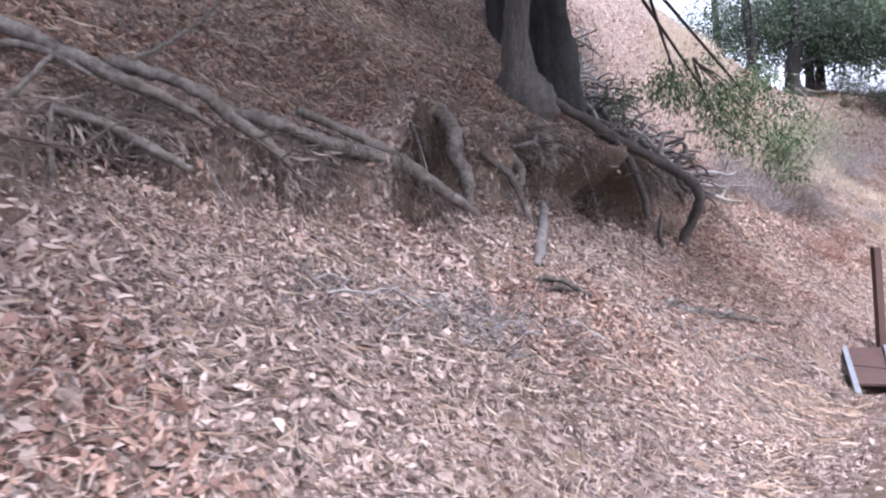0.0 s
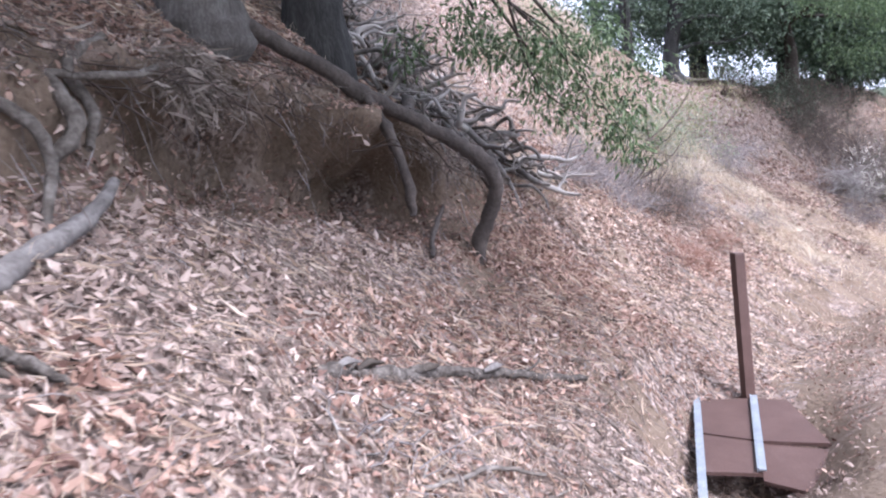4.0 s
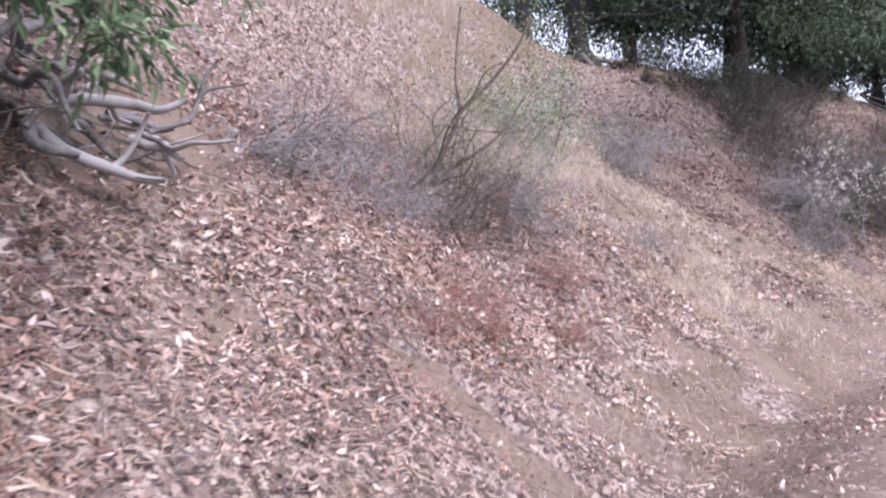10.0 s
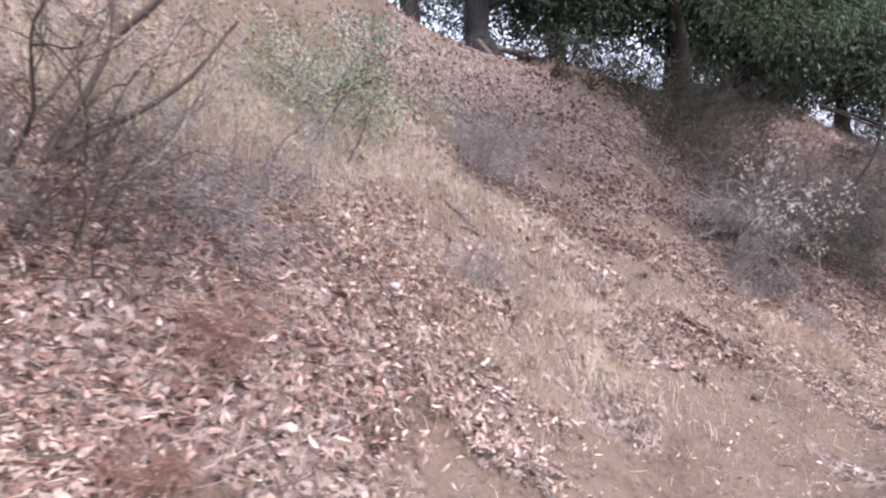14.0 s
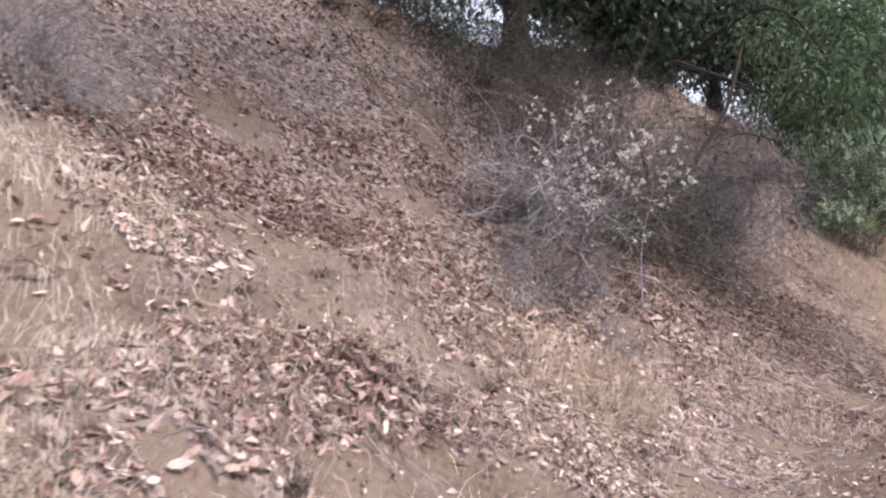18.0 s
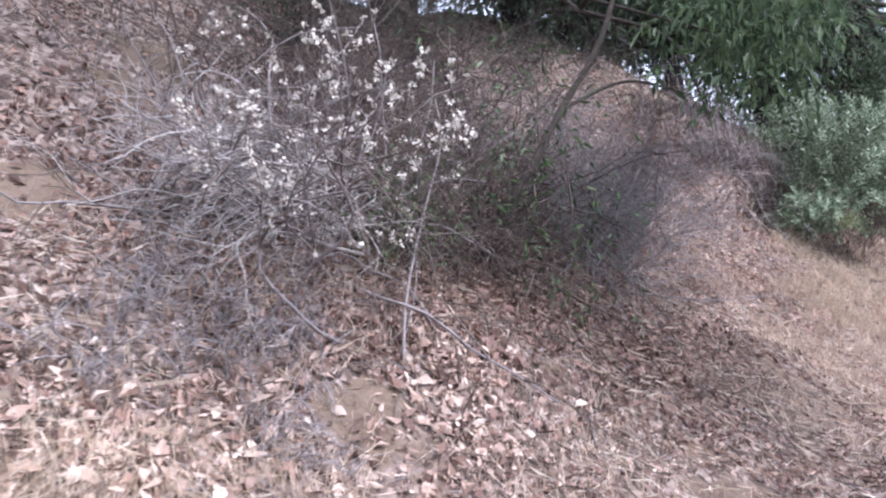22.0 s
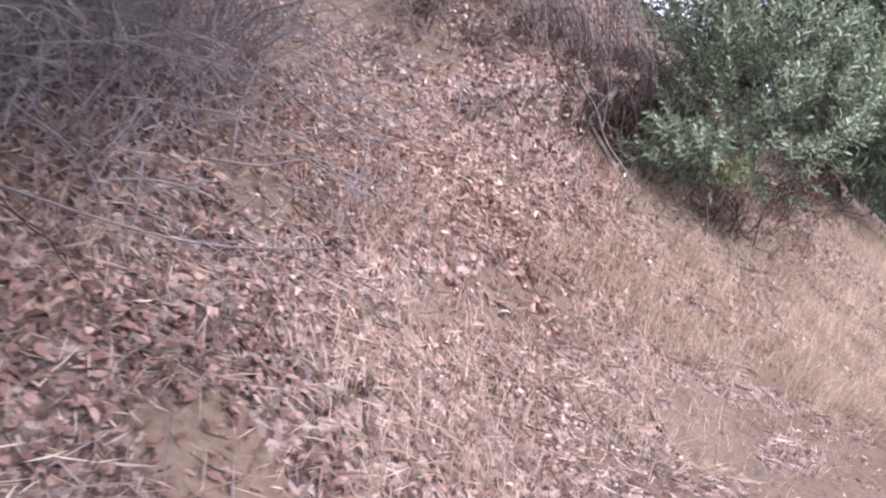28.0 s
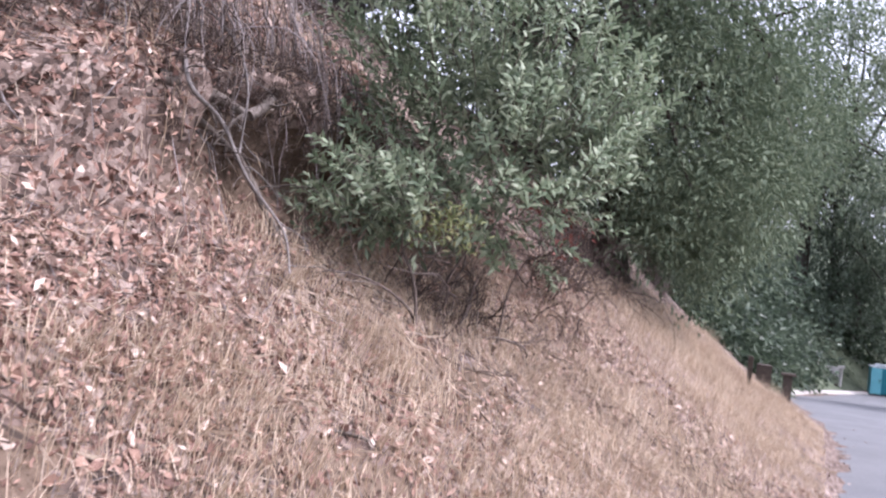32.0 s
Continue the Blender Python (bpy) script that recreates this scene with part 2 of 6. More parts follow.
BLEACHED = surface("bleached_grass", [(0.40, 0.325, 0.24), (0.58, 0.485, 0.37), (0.73, 0.635, 0.51), (0.82, 0.745, 0.635)], 0.3, 0.02, 0.8, 0.0, "island", glow=0.25)
RUST = surface("rusty_twigs", [(0.15, 0.075, 0.058), (0.26, 0.14, 0.105), (0.37, 0.235, 0.185)], 0.2, 0.02, 0.85, 0.1, "island")
ROOT = surface("root_bark", [(0.05, 0.04, 0.034), (0.105, 0.088, 0.076), (0.17, 0.147, 0.13), (0.25, 0.22, 0.198)], 0.14, 0.035, 0.9, 0.6, spread=0.65)
ROTTEN = surface("rotten_bark", [(0.02, 0.017, 0.015), (0.06, 0.049, 0.042), (0.13, 0.112, 0.10), (0.24, 0.215, 0.195)], 0.07, 0.02, 0.95, 1.0, spread=0.6)
# root tones lowered: the shade on the big bent root is in the colour
DARK_ROOT = surface("dark_root_bark", [(0.04, 0.033, 0.03), (0.08, 0.065, 0.058), (0.13, 0.107, 0.094)], 0.16, 0.035, 0.9, 0.6, spread=0.6)
BARK = surface("tree_bark", [(0.024, 0.019, 0.016), (0.052, 0.042, 0.035), (0.10, 0.082, 0.069)], 0.16, 0.02, 0.95, 1.0, bands=True)
GREY_BARK = surface("grey_tree_bark", [(0.05, 0.043, 0.039), (0.105, 0.092, 0.085), (0.185, 0.167, 0.157)], 0.16, 0.02, 0.95, 1.0, bands=True)
# black bark, its tones lowered further to hold canopy shade on crest trunks
BLACK_BARK = surface("black_shaded_bark", [(0.012, 0.011, 0.011), (0.03, 0.028, 0.027), (0.07, 0.066, 0.064)], 0.12, 0.02, 0.9, 1.0, bands=True)
GREY_TWIG = surface("grey_twigs", [(0.12, 0.105, 0.102), (0.235, 0.208, 0.205), (0.38, 0.345, 0.345)], 0.2, 0.02, 0.85, 0.2, "island")
BROWN_TWIG = surface("brown_twigs", [(0.055, 0.042, 0.036), (0.11, 0.085, 0.073), (0.19, 0.155, 0.135)], 0.2, 0.02, 0.85, 0.2, "island")
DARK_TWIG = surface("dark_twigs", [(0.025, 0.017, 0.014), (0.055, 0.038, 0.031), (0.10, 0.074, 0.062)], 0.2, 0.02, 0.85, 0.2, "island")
PALE_TWIG = surface("pale_twigs", [(0.20, 0.18, 0.17), (0.34, 0.31, 0.295), (0.50, 0.465, 0.44)], 0.2, 0.02, 0.85, 0.2, "island")
FIBRE = surface("dry_fibres", [(0.08, 0.06, 0.05), (0.15, 0.118, 0.10), (0.25, 0.205, 0.175), (0.38, 0.32, 0.28)], 0.2, 0.02, 0.9, 0.0, "island")
SILVER = surface("weathered_wood", [(0.085, 0.074, 0.07), (0.165, 0.148, 0.14), (0.27, 0.248, 0.238)], 0.09, 0.025, 0.85, 0.5, spread=0.6)
BAY = surface("bay_leaves", [(0.025, 0.045, 0.02), (0.055, 0.095, 0.04), (0.11, 0.16, 0.07), (0.23, 0.29, 0.15)], 0.3, 0.03, 0.45, 0.0, "island", glow=0.3)
FRESH_BAY = surface("green_bay_leaves", [(0.03, 0.05, 0.026), (0.07, 0.108, 0.052), (0.15, 0.21, 0.10), (0.31, 0.385, 0.225)], 0.3, 0.03, 0.4, 0.0, "island", glow=0.3)
SAGE = surface("grey_green_leaves", [(0.05, 0.068, 0.046), (0.125, 0.16, 0.105), (0.235, 0.28, 0.185), (0.40, 0.45, 0.33)], 0.3, 0.03, 0.45, 0.0, "island", glow=0.35)
# green tones drawn close together, so the colour imitates distance haze
HAZY_LEAF = surface("hazed_green_leaves", [(0.075, 0.105, 0.068), (0.12, 0.16, 0.10), (0.17, 0.215, 0.135), (0.235, 0.28, 0.185)], 0.3, 0.02, 0.7, 0.0, "island", glow=0.25)
OAK = surface("dark_oak_leaves", [(0.03, 0.044, 0.031), (0.06, 0.086, 0.056), (0.105, 0.14, 0.092), (0.18, 0.225, 0.155)], 0.5, 0.05, 0.45, 0.0, "island", glow=0.3)
PALE = surface("pale_green_leaves", [(0.10, 0.12, 0.05), (0.18, 0.21, 0.09), (0.28, 0.30, 0.14), (0.38, 0.34, 0.20)], 0.3, 0.03, 0.6, 0.0, "island", glow=0.3)
DRY_LEAF = surface("withered_leaves", [(0.22, 0.19, 0.10), (0.36, 0.31, 0.18), (0.50, 0.44, 0.28), (0.62, 0.55, 0.38)], 0.3, 0.03, 0.7, 0.0, "island", glow=0.3)
GOLD = surface("golden_grass", [(0.30, 0.225, 0.155), (0.48, 0.375, 0.27), (0.64, 0.525, 0.395), (0.76, 0.655, 0.53)], 0.3, 0.02, 0.8, 0.0, "island", glow=0.25)
FLUFF = surface("white_seed_heads", [(0.52, 0.47, 0.41), (0.68, 0.63, 0.56), (0.78, 0.74, 0.68)], 0.1, 0.01, 0.95, 0.0, "island", glow=0.2)
BUSH = surface("bush_leaves", [(0.075, 0.11, 0.062), (0.19, 0.25, 0.16), (0.30, 0.365, 0.24), (0.47, 0.53, 0.39)], 0.3, 0.03, 0.45, 0.0, "island", glow=0.3)
RED_LEAF = surface("dry_red_leaves", [(0.12, 0.04, 0.035), (0.22, 0.08, 0.065), (0.30, 0.14, 0.11)], 0.2, 0.02, 0.7, 0.0, "island", glow=0.2)
BROWN_PAINT = surface("brown_paint", [(0.066, 0.038, 0.032), (0.09, 0.052, 0.044), (0.118, 0.072, 0.061)], 0.25, 0.012, 0.6, 0.25)
GALVANISED = surface("galvanised_steel", [(0.22, 0.24, 0.27), (0.30, 0.325, 0.36), (0.40, 0.42, 0.455)], 0.12, 0.02, 0.5, 0.2, metal=0.35)
TEAL = surface("teal_plastic", [(0.02, 0.17, 0.22), (0.025, 0.21, 0.27), (0.035, 0.25, 0.31)], 0.5, 0.05, 0.5, 0.05)
# the cabin's teal again, brightened as its lit left face
LIT_TEAL = surface("lit_teal_plastic", [(0.16, 0.52, 0.60), (0.20, 0.58, 0.66), (0.25, 0.63, 0.70)], 0.5, 0.05, 0.5, 0.05)
PALE_PLASTIC = surface("pale_plastic", [(0.55, 0.62, 0.66), (0.62, 0.68, 0.72), (0.70, 0.75, 0.78)], 0.5, 0.05, 0.5, 0.05)
KERB = surface("pale_concrete", [(0.42, 0.40, 0.38), (0.52, 0.50, 0.48), (0.62, 0.60, 0.57)], 0.4, 0.02, 0.9, 0.3)
DARK_WOOD = surface("dark_wood", [(0.03, 0.024, 0.02), (0.06, 0.048, 0.04), (0.09, 0.075, 0.06)], 0.15, 0.015, 0.85, 0.5)
STONE = surface("pale_stone", [(0.30, 0.29, 0.28), (0.42, 0.41, 0.40), (0.52, 0.51, 0.50)], 0.06, 0.01, 0.9, 0.5)


# ---- mesh tools ----
class Soup:
    """Triangles gathered from many pieces."""

    def __init__(self):
        self.v, self.t, self.n = [], [], 0

    def add(self, v, t):
        v = np.asarray(v, float).reshape(-1, 3)
        self.v.append(v)
        self.t.append(np.asarray(t, np.int64).reshape(-1, 3) + self.n)
        self.n += len(v)

    def arrays(self):
        return np.concatenate(self.v), np.concatenate(self.t)


def solid(name, soup, material, base=(0, 0, 0), smooth=True):
    """One mesh object from gathered triangles; base: where its origin lies."""
    v, t = soup.arrays() if isinstance(soup, Soup) else soup
    me = bpy.data.meshes.new(name)
    me.vertices.add(len(v))
    me.vertices.foreach_set("co", (v - np.asarray(base, float)).astype(np.float32).ravel())
    me.loops.add(3 * len(t))
    me.loops.foreach_set("vertex_index", t.astype(np.int32).ravel())
    me.polygons.add(len(t))
    me.polygons.foreach_set("loop_start", (3 * np.arange(len(t))).astype(np.int32))
    me.polygons.foreach_set("use_smooth", np.full(len(t), smooth))
    me.update(calc_edges=True)
    me.materials.append(material)
    ob = new(name, me)
    ob.location = base
    return ob


def thing(name, base, label, category, group=""):
    e = new(name)
    e.location = base
    return tagged(e, label, category, group)


def part(name, soup, material, parent, label="", smooth=True):
    at = parent.matrix_basis.translation if parent.parent is None else parent.matrix_basis.translation + parent.parent.matrix_basis.translation
    ob = solid(name, soup, material, tuple(at), smooth)
    ob.parent = parent
    ob.location = (0, 0, 0)
    if label:
        ob["label"] = label
    return ob


def rounded(points, per=5):
    """A Catmull-Rom line through the points."""
    p = np.asarray(points, float)
    p = np.vstack([2 * p[0] - p[1], p, 2 * p[-1] - p[-2]])
    out = []
    for i in range(1, len(p) - 2):
        for k in np.arange(per) / per:
            a, b, c, d = p[i - 1:i + 3]
            out.append(0.5 * (2 * b + (c - a) * k + (2 * a - 5 * b + 4 * c - d) * k * k + (3 * b - a - 3 * c + d) * k ** 3))
    out.append(p[-2])
    return np.array(out)


def tube(soup, points, radii, sides=6, knots=0.0, rng=None, capped=True):
    """A tapering stem along the points."""
    p = np.asarray(points, float)
    r = np.interp(np.linspace(0, 1, len(p)), np.linspace(0, 1, len(radii)), radii)
    d = np.gradient(p, axis=0)
    d /= np.linalg.norm(d, axis=1, keepdims=True) + 1e-9
    ref = np.eye(3)[np.abs(d).max(0).argmin()][None]
    a = np.cross(d, ref)
    a /= np.linalg.norm(a, axis=1, keepdims=True) + 1e-9
    b = np.cross(d, a)
    w = np.linspace(0, 2 * np.pi, sides, endpoint=False)
    rr = r[:, None] * np.ones(sides)
    if knots and rng is not None:
        rr = rr * (1 + knots * (rng.random((len(p), sides)) - 0.5))
    v = p[:, None] + rr[..., None] * (np.cos(w)[None, :, None] * a[:, None] + np.sin(w)[None, :, None] * b[:, None])
    i, j = np.meshgrid(np.arange(len(p) - 1), np.arange(sides), indexing="ij")
    k = (j + 1) % sides
    q = [i * sides + j, (i + 1) * sides + j, (i + 1) * sides + k, i * sides + k]
    t = np.concatenate([np.stack([q[0], q[2], q[1]], -1).reshape(-1, 3), np.stack([q[0], q[3], q[2]], -1).reshape(-1, 3)])
    v = v.reshape(-1, 3)
    if capped:
        n = len(v)
        v = np.vstack([v, p[0], p[-1]])
        s = np.arange(sides)
        last = (len(p) - 1) * sides
        t = np.vstack([t, np.stack([np.full(sides, n), s, (s + 1) % sides], -1),
                       np.stack([np.full(sides, n + 1), last + (s + 1) % sides, last + s], -1)])
    soup.add(v, t)


def unit(v):
    return v / (np.linalg.norm(v, axis=-1, keepdims=True) + 1e-9)


def leaves(soup, at, along, up, length, width, fold=0.25, curl=0.15, plain=False):
    """Lance-shaped leaves, bent and curling at the tip; plain: two faces each."""
    n = len(at)
    if not n:
        return
    along = unit(along)
    side = unit(np.cross(along, up))
    up = np.cross(side, along)
    L, W = np.broadcast_to(length, n)[:, None], np.broadcast_to(width, n)[:, None]
    F, C = np.broadcast_to(fold, n)[:, None], np.broadcast_to(curl, n)[:, None]
    mid = at + along * L * 0.45
    lift = up * W * F
    if plain:
        v = np.stack([at, mid - side * W * 0.5 + lift, at + along * L + up * L * C, mid + side * W * 0.5 + lift], 1).reshape(-1, 3)
        soup.add(v, (np.arange(n)[:, None, None] * 4 + np.array([(0, 2, 1), (0, 3, 2)])).reshape(-1, 3))
        return
    bend = np.stack([along * L * k + up * L * C * h for k, h in ((0.16, -0.12), (0.48, -0.1), (0.8, 0.35))])
    w = [side * W * k for k in (0.33, 0.5, 0.31)]
    v = np.stack([at, at + bend[0] - w[0] + lift * 0.7, at + bend[0] + w[0] + lift * 0.3, at + bend[1] - w[1] + lift, at + bend[1] + w[1] + lift * 0.5,
                  at + bend[2] - w[2] + lift * 0.4, at + bend[2] + w[2] + lift * 0.8, at + along * L + up * L * C], 1).reshape(-1, 3)
    t = np.array([(0, 2, 1), (1, 2, 4), (1, 4, 3), (3, 4, 6), (3, 6, 5), (5, 6, 7)])
    soup.add(v, (np.arange(n)[:, None, None] * 8 + t).reshape(-1, 3))


def blades(soup, at, lean, height, width, rng):
    """Grass blades that bend over."""
    n = len(at)
    h = np.broadcast_to(height, n)[:, None]
    w = np.broadcast_to(width, n)[:, None]
    turn = rng.random(n) * 2 * np.pi
    side = np.stack([np.cos(turn), np.sin(turn), np.zeros(n)], 1)
    z = np.array([0, 0, 1.0])
    mid = at + z * h * 0.55 + lean * h * 0.3
    tip = at + z * h * 0.85 + lean * h * 0.95
    v = np.stack([at - side * w * 0.5, at + side * w * 0.5, mid - side * w * 0.4, mid + side * w * 0.4, tip], 1).reshape(-1, 3)
    t = np.array([(0, 1, 3), (0, 3, 2), (2, 3, 4)])
    soup.add(v, (np.arange(n)[:, None, None] * 5 + t).reshape(-1, 3))


def wander(rng, start, heading, length, bends=5, wild=0.35, sag=0.0):
    """A crooked line from start."""
    p, d = [np.asarray(start, float)], unit(np.asarray(heading, float))
    for k in range(bends):
        d = unit(d + wild * rng.normal(size=3) + np.array([0, 0, -sag * k / bends]))
        p.append(p[-1] + d * length / bends)
    return np.array(p)


def twiggy(soup, rng, start, heading, length, radius, depth=2, fork=4, wild=0.35, sag=0.1, sides=4, tips=None, main=None):
    """A branch that forks into thinner ones."""
    radius = max(radius, 0.0021)
    p = wander(rng, start, heading, length, 5 if depth else 3, wild, sag)
    tube(main or soup, rounded(p, 2) if depth > 1 else p, (radius, radius * 0.35), sides if depth > 1 else 3, capped=False)
    if depth == 0 or length < 0.12:
        if tips is not None:
            tips.append(p[-1])
            tips.append(p[-2])
        return
    for _ in range(fork):
        k = rng.uniform(0.25, 1.0) * (len(p) - 1)
        i = min(int(k), len(p) - 2)
        at = p[i] + (p[i + 1] - p[i]) * (k - i)
        d = unit(p[i + 1] - p[i])
        twiggy(soup, rng, at, unit(d + 0.8 * rng.normal(size=3)), length * rng.uniform(0.35, 0.6), radius * 0.5, depth - 1, fork, wild, sag, sides, tips)


def clumps(rng, centre, size, count, hollow=0.45):
    """Uneven clump centres inside an ellipsoid."""
    d = unit(rng.normal(size=(count, 3)))
    r = (hollow + (1 - hollow) * rng.random(count) ** 0.6) * (0.8 + 0.35 * rng.random(count))
    return np.asarray(centre) + d * r[:, None] * np.asarray(size)


def spray(soup, rng, centres, per, spread, length, width, droop=0.4):
    """Leaves round clump centres, hanging a little."""
    n = len(centres) * per
    c = np.repeat(centres, per, 0)
    off = rng.normal(size=(n, 3)) * spread
    along = unit(off) + rng.normal(size=(n, 3)) * 0.6
    along[:, 2] -= droop
    up = rng.normal(size=(n, 3)) * 0.7 + np.array([0, 0, 1.0])
    leaves(soup, c + off, along, up, length * rng.uniform(0.6, 1.2, n), width * rng.uniform(0.7, 1.2, n), 0.2, rng.uniform(-0.25, 0.1, n), True)


def box(soup, lo, hi, bevel=0.0):
    """A box with its upright edges and rims cut back by bevel."""
    (x0, y0, z0), (x1, y1, z1) = lo, hi
    b = bevel
    rings = [(z0, b), (z0 + b, 0), (z1 - b, 0), (z1, b)] if b else [(z0, 0), (z1, 0)]
    v = []
    for z, k in rings:
        v += [(x0 + k, y0 + k, z), (x1 - k, y0 + k, z), (x1 - k, y1 - k, z), (x0 + k, y1 - k, z)]
    t = [(0, 2, 1), (0, 3, 2)]
    for r in range(len(rings) - 1):
        for s in range(4):
            a, c = 4 * r + s, 4 * r + (s + 1) % 4
            t += [(a, c, c + 4), (a, c + 4, a + 4)]
    top = 4 * (len(rings) - 1)
    t += [(top, top + 1, top + 2), (top, top + 2, top + 3)]
    soup.add(v, t)


def bar(soup, a, b, wide, thick, up=(0, 0, 1)):
    """A squared bar from a to b."""
    a, b = np.asarray(a, float), np.asarray(b, float)
    d = unit(b - a)
    s = unit(np.cross(d, np.asarray(up, float)))
    u = np.cross(s, d)
    v = [p + s * i * wide / 2 + u * j * thick / 2 for p in (a, b) for i, j in ((-1, -1), (1, -1), (1, 1), (-1, 1))]
    t = [(0, 2, 1), (0, 3, 2), (4, 5, 6), (4, 6, 7)]
    for s4 in range(4):
        k = (s4 + 1) % 4
        t += [(s4, k, k + 4), (s4, k + 4, s4 + 4)]
    soup.add(v, t)


# ---- ground and road ----
def grid_tris(rows, cols):
    i, j = np.meshgrid(np.arange(rows - 1), np.arange(cols - 1), indexing="ij")
    a = i * cols + j
    return np.concatenate([np.stack([a, a + 1, a + cols + 1], -1).reshape(-1, 3), np.stack([a, a + cols + 1, a + cols], -1).reshape(-1, 3)])


def rill(u, y):
    """Shallow gullies washed straight down the foot of the bank."""
    off = 0.35 * (grain(u, y, 0.9, 21) - 0.5) - 0.35 * np.maximum(0, -u)
    run = sum(np.exp(-((y - at + off) / wide) ** 4) for at, wide in ((9.2, 0.25), (10.6, 0.3), (11.8, 0.25), (13.1, 0.42), (14.9, 0.45), (16.3, 0.5), (17.7, 0.3)))
    return np.clip(run, 0, 1) * step(-1.3, -0.5, u) * (1 - step(0.7, 1.7, u + 0.8 * (grain(y, 0 * u, 0.8, 23) - 0.5)))


def hollow(u, y):
    """How far the earth is eaten away under the lip of the scarp, in metres."""
    patch = 0.3 + 0.5 * np.exp(-((y - 1.7) / 1.0) ** 2) + 1.5 * np.exp(-((y + 1.4) / 0.6) ** 2) + 0.6 * np.exp(-((y - 3.6) / 1.1) ** 2) + 0.5 * np.exp(-((y + 4.3) / 0.6) ** 2) + 0.35 * step(30.6, 31.3, y) * (1 - step(33.8, 34.6, y))
    cut = 1.25 * np.exp(-((u - scarp_line(y) + 0.08) / 0.16) ** 2) - 0.22 * np.exp(-((u - scarp_line(y) - 0.15) / 0.18) ** 2)
    return cut * np.minimum(scarp(y), 0.9) * patch * (0.25 + 1.4 * grain(0 * u, y, 0.8, 8))


us = np.concatenate([[-900, -300, -120, -60, -30, -16, -9, -6, -4, -3], np.arange(-2.2, 2.2, 0.1), np.arange(2.2, 3.4, 0.045),
                     np.arange(3.4, 8.6, 0.13), [9, 10, 11.5, 14, 18, 25, 40, 80, 160, 400, 900]])
vs = np.concatenate([[-900, -300, -100, -50, -30, -20, -14], np.arange(-10, 46, 0.11), np.arange(46, 100, 1.2), np.arange(100, 180, 8), [250, 400, 900, 1500]])
U, V = np.meshgrid(us, vs)
Z = road_z(V) + bank(U, V)
X = curve(TOE, V) - U
X = X - hollow(U, V)
Z = Z - 0.13 * rill(U, V)
clod = np.minimum(scarp(V) * 1.6, 1) * np.exp(-((U - scarp_line(V)) / 0.45) ** 2)
X = X + clod * (0.34 * (grain(U * 2.5, V, 0.33, 61) - 0.5) + 0.16 * (grain(U * 2, V, 0.13, 62) - 0.5))
Z = Z + clod * 0.16 * (grain(U * 2, V, 0.2, 63) - 0.5)
Z = Z - 0.25 * np.maximum(0, -U - 8) * (np.abs(V) < 60)
Z = np.where(U < -8, np.maximum(Z, road_z(V) - 6), Z)
ground = tagged(solid("ground", (np.stack([X, Y0 := V, Z], -1).reshape(-1, 3), grid_tris(*X.shape)), SOIL), "steep dusty brown earth bank above a road verge", "ground", kind="structure")

ry = np.concatenate([np.arange(-30, 46, 0.3), np.arange(46, 100, 1.0)])
rs = np.linspace(0, 1, 9)
E0 = curve(EDGE, ry) + 0.10 * (grain(ry, 0.0, 0.7, 4) - 0.5)
wide = np.interp(ry, (-30, 45, 63, 80, 100), (4.6, 4.8, 10, 14, 16))
RX = E0[:, None] + wide[:, None] * rs
RY = np.broadcast_to(ry[:, None], RX.shape)
RZ = ground_z(RX, RY) * 0 + road_z(RY) + 0.035 + 0.02 * np.sin(np.pi * rs)
RZ[:, 0] -= 0.03
road = tagged(solid("road", (np.stack([RX, RY, RZ], -1).reshape(-1, 3), grid_tris(*RX.shape)), ASPHALT), "narrow worn grey asphalt road running downhill", "road", kind="structure")

# ---- fallen leaves and dry grass ----
rng = np.random.default_rng(7)


def on_bank(n, u0, u1, y0, y1, r=None):
    r = r or rng
    u, y = r.uniform(u0, u1, n), r.uniform(y0, y1, n)
    return u, y, curve(TOE, y) - u


def near(u, y, u0, y0, ru, ry_):
    return np.exp(-((u - u0) / ru) ** 2 - ((y - y0) / ry_) ** 2)


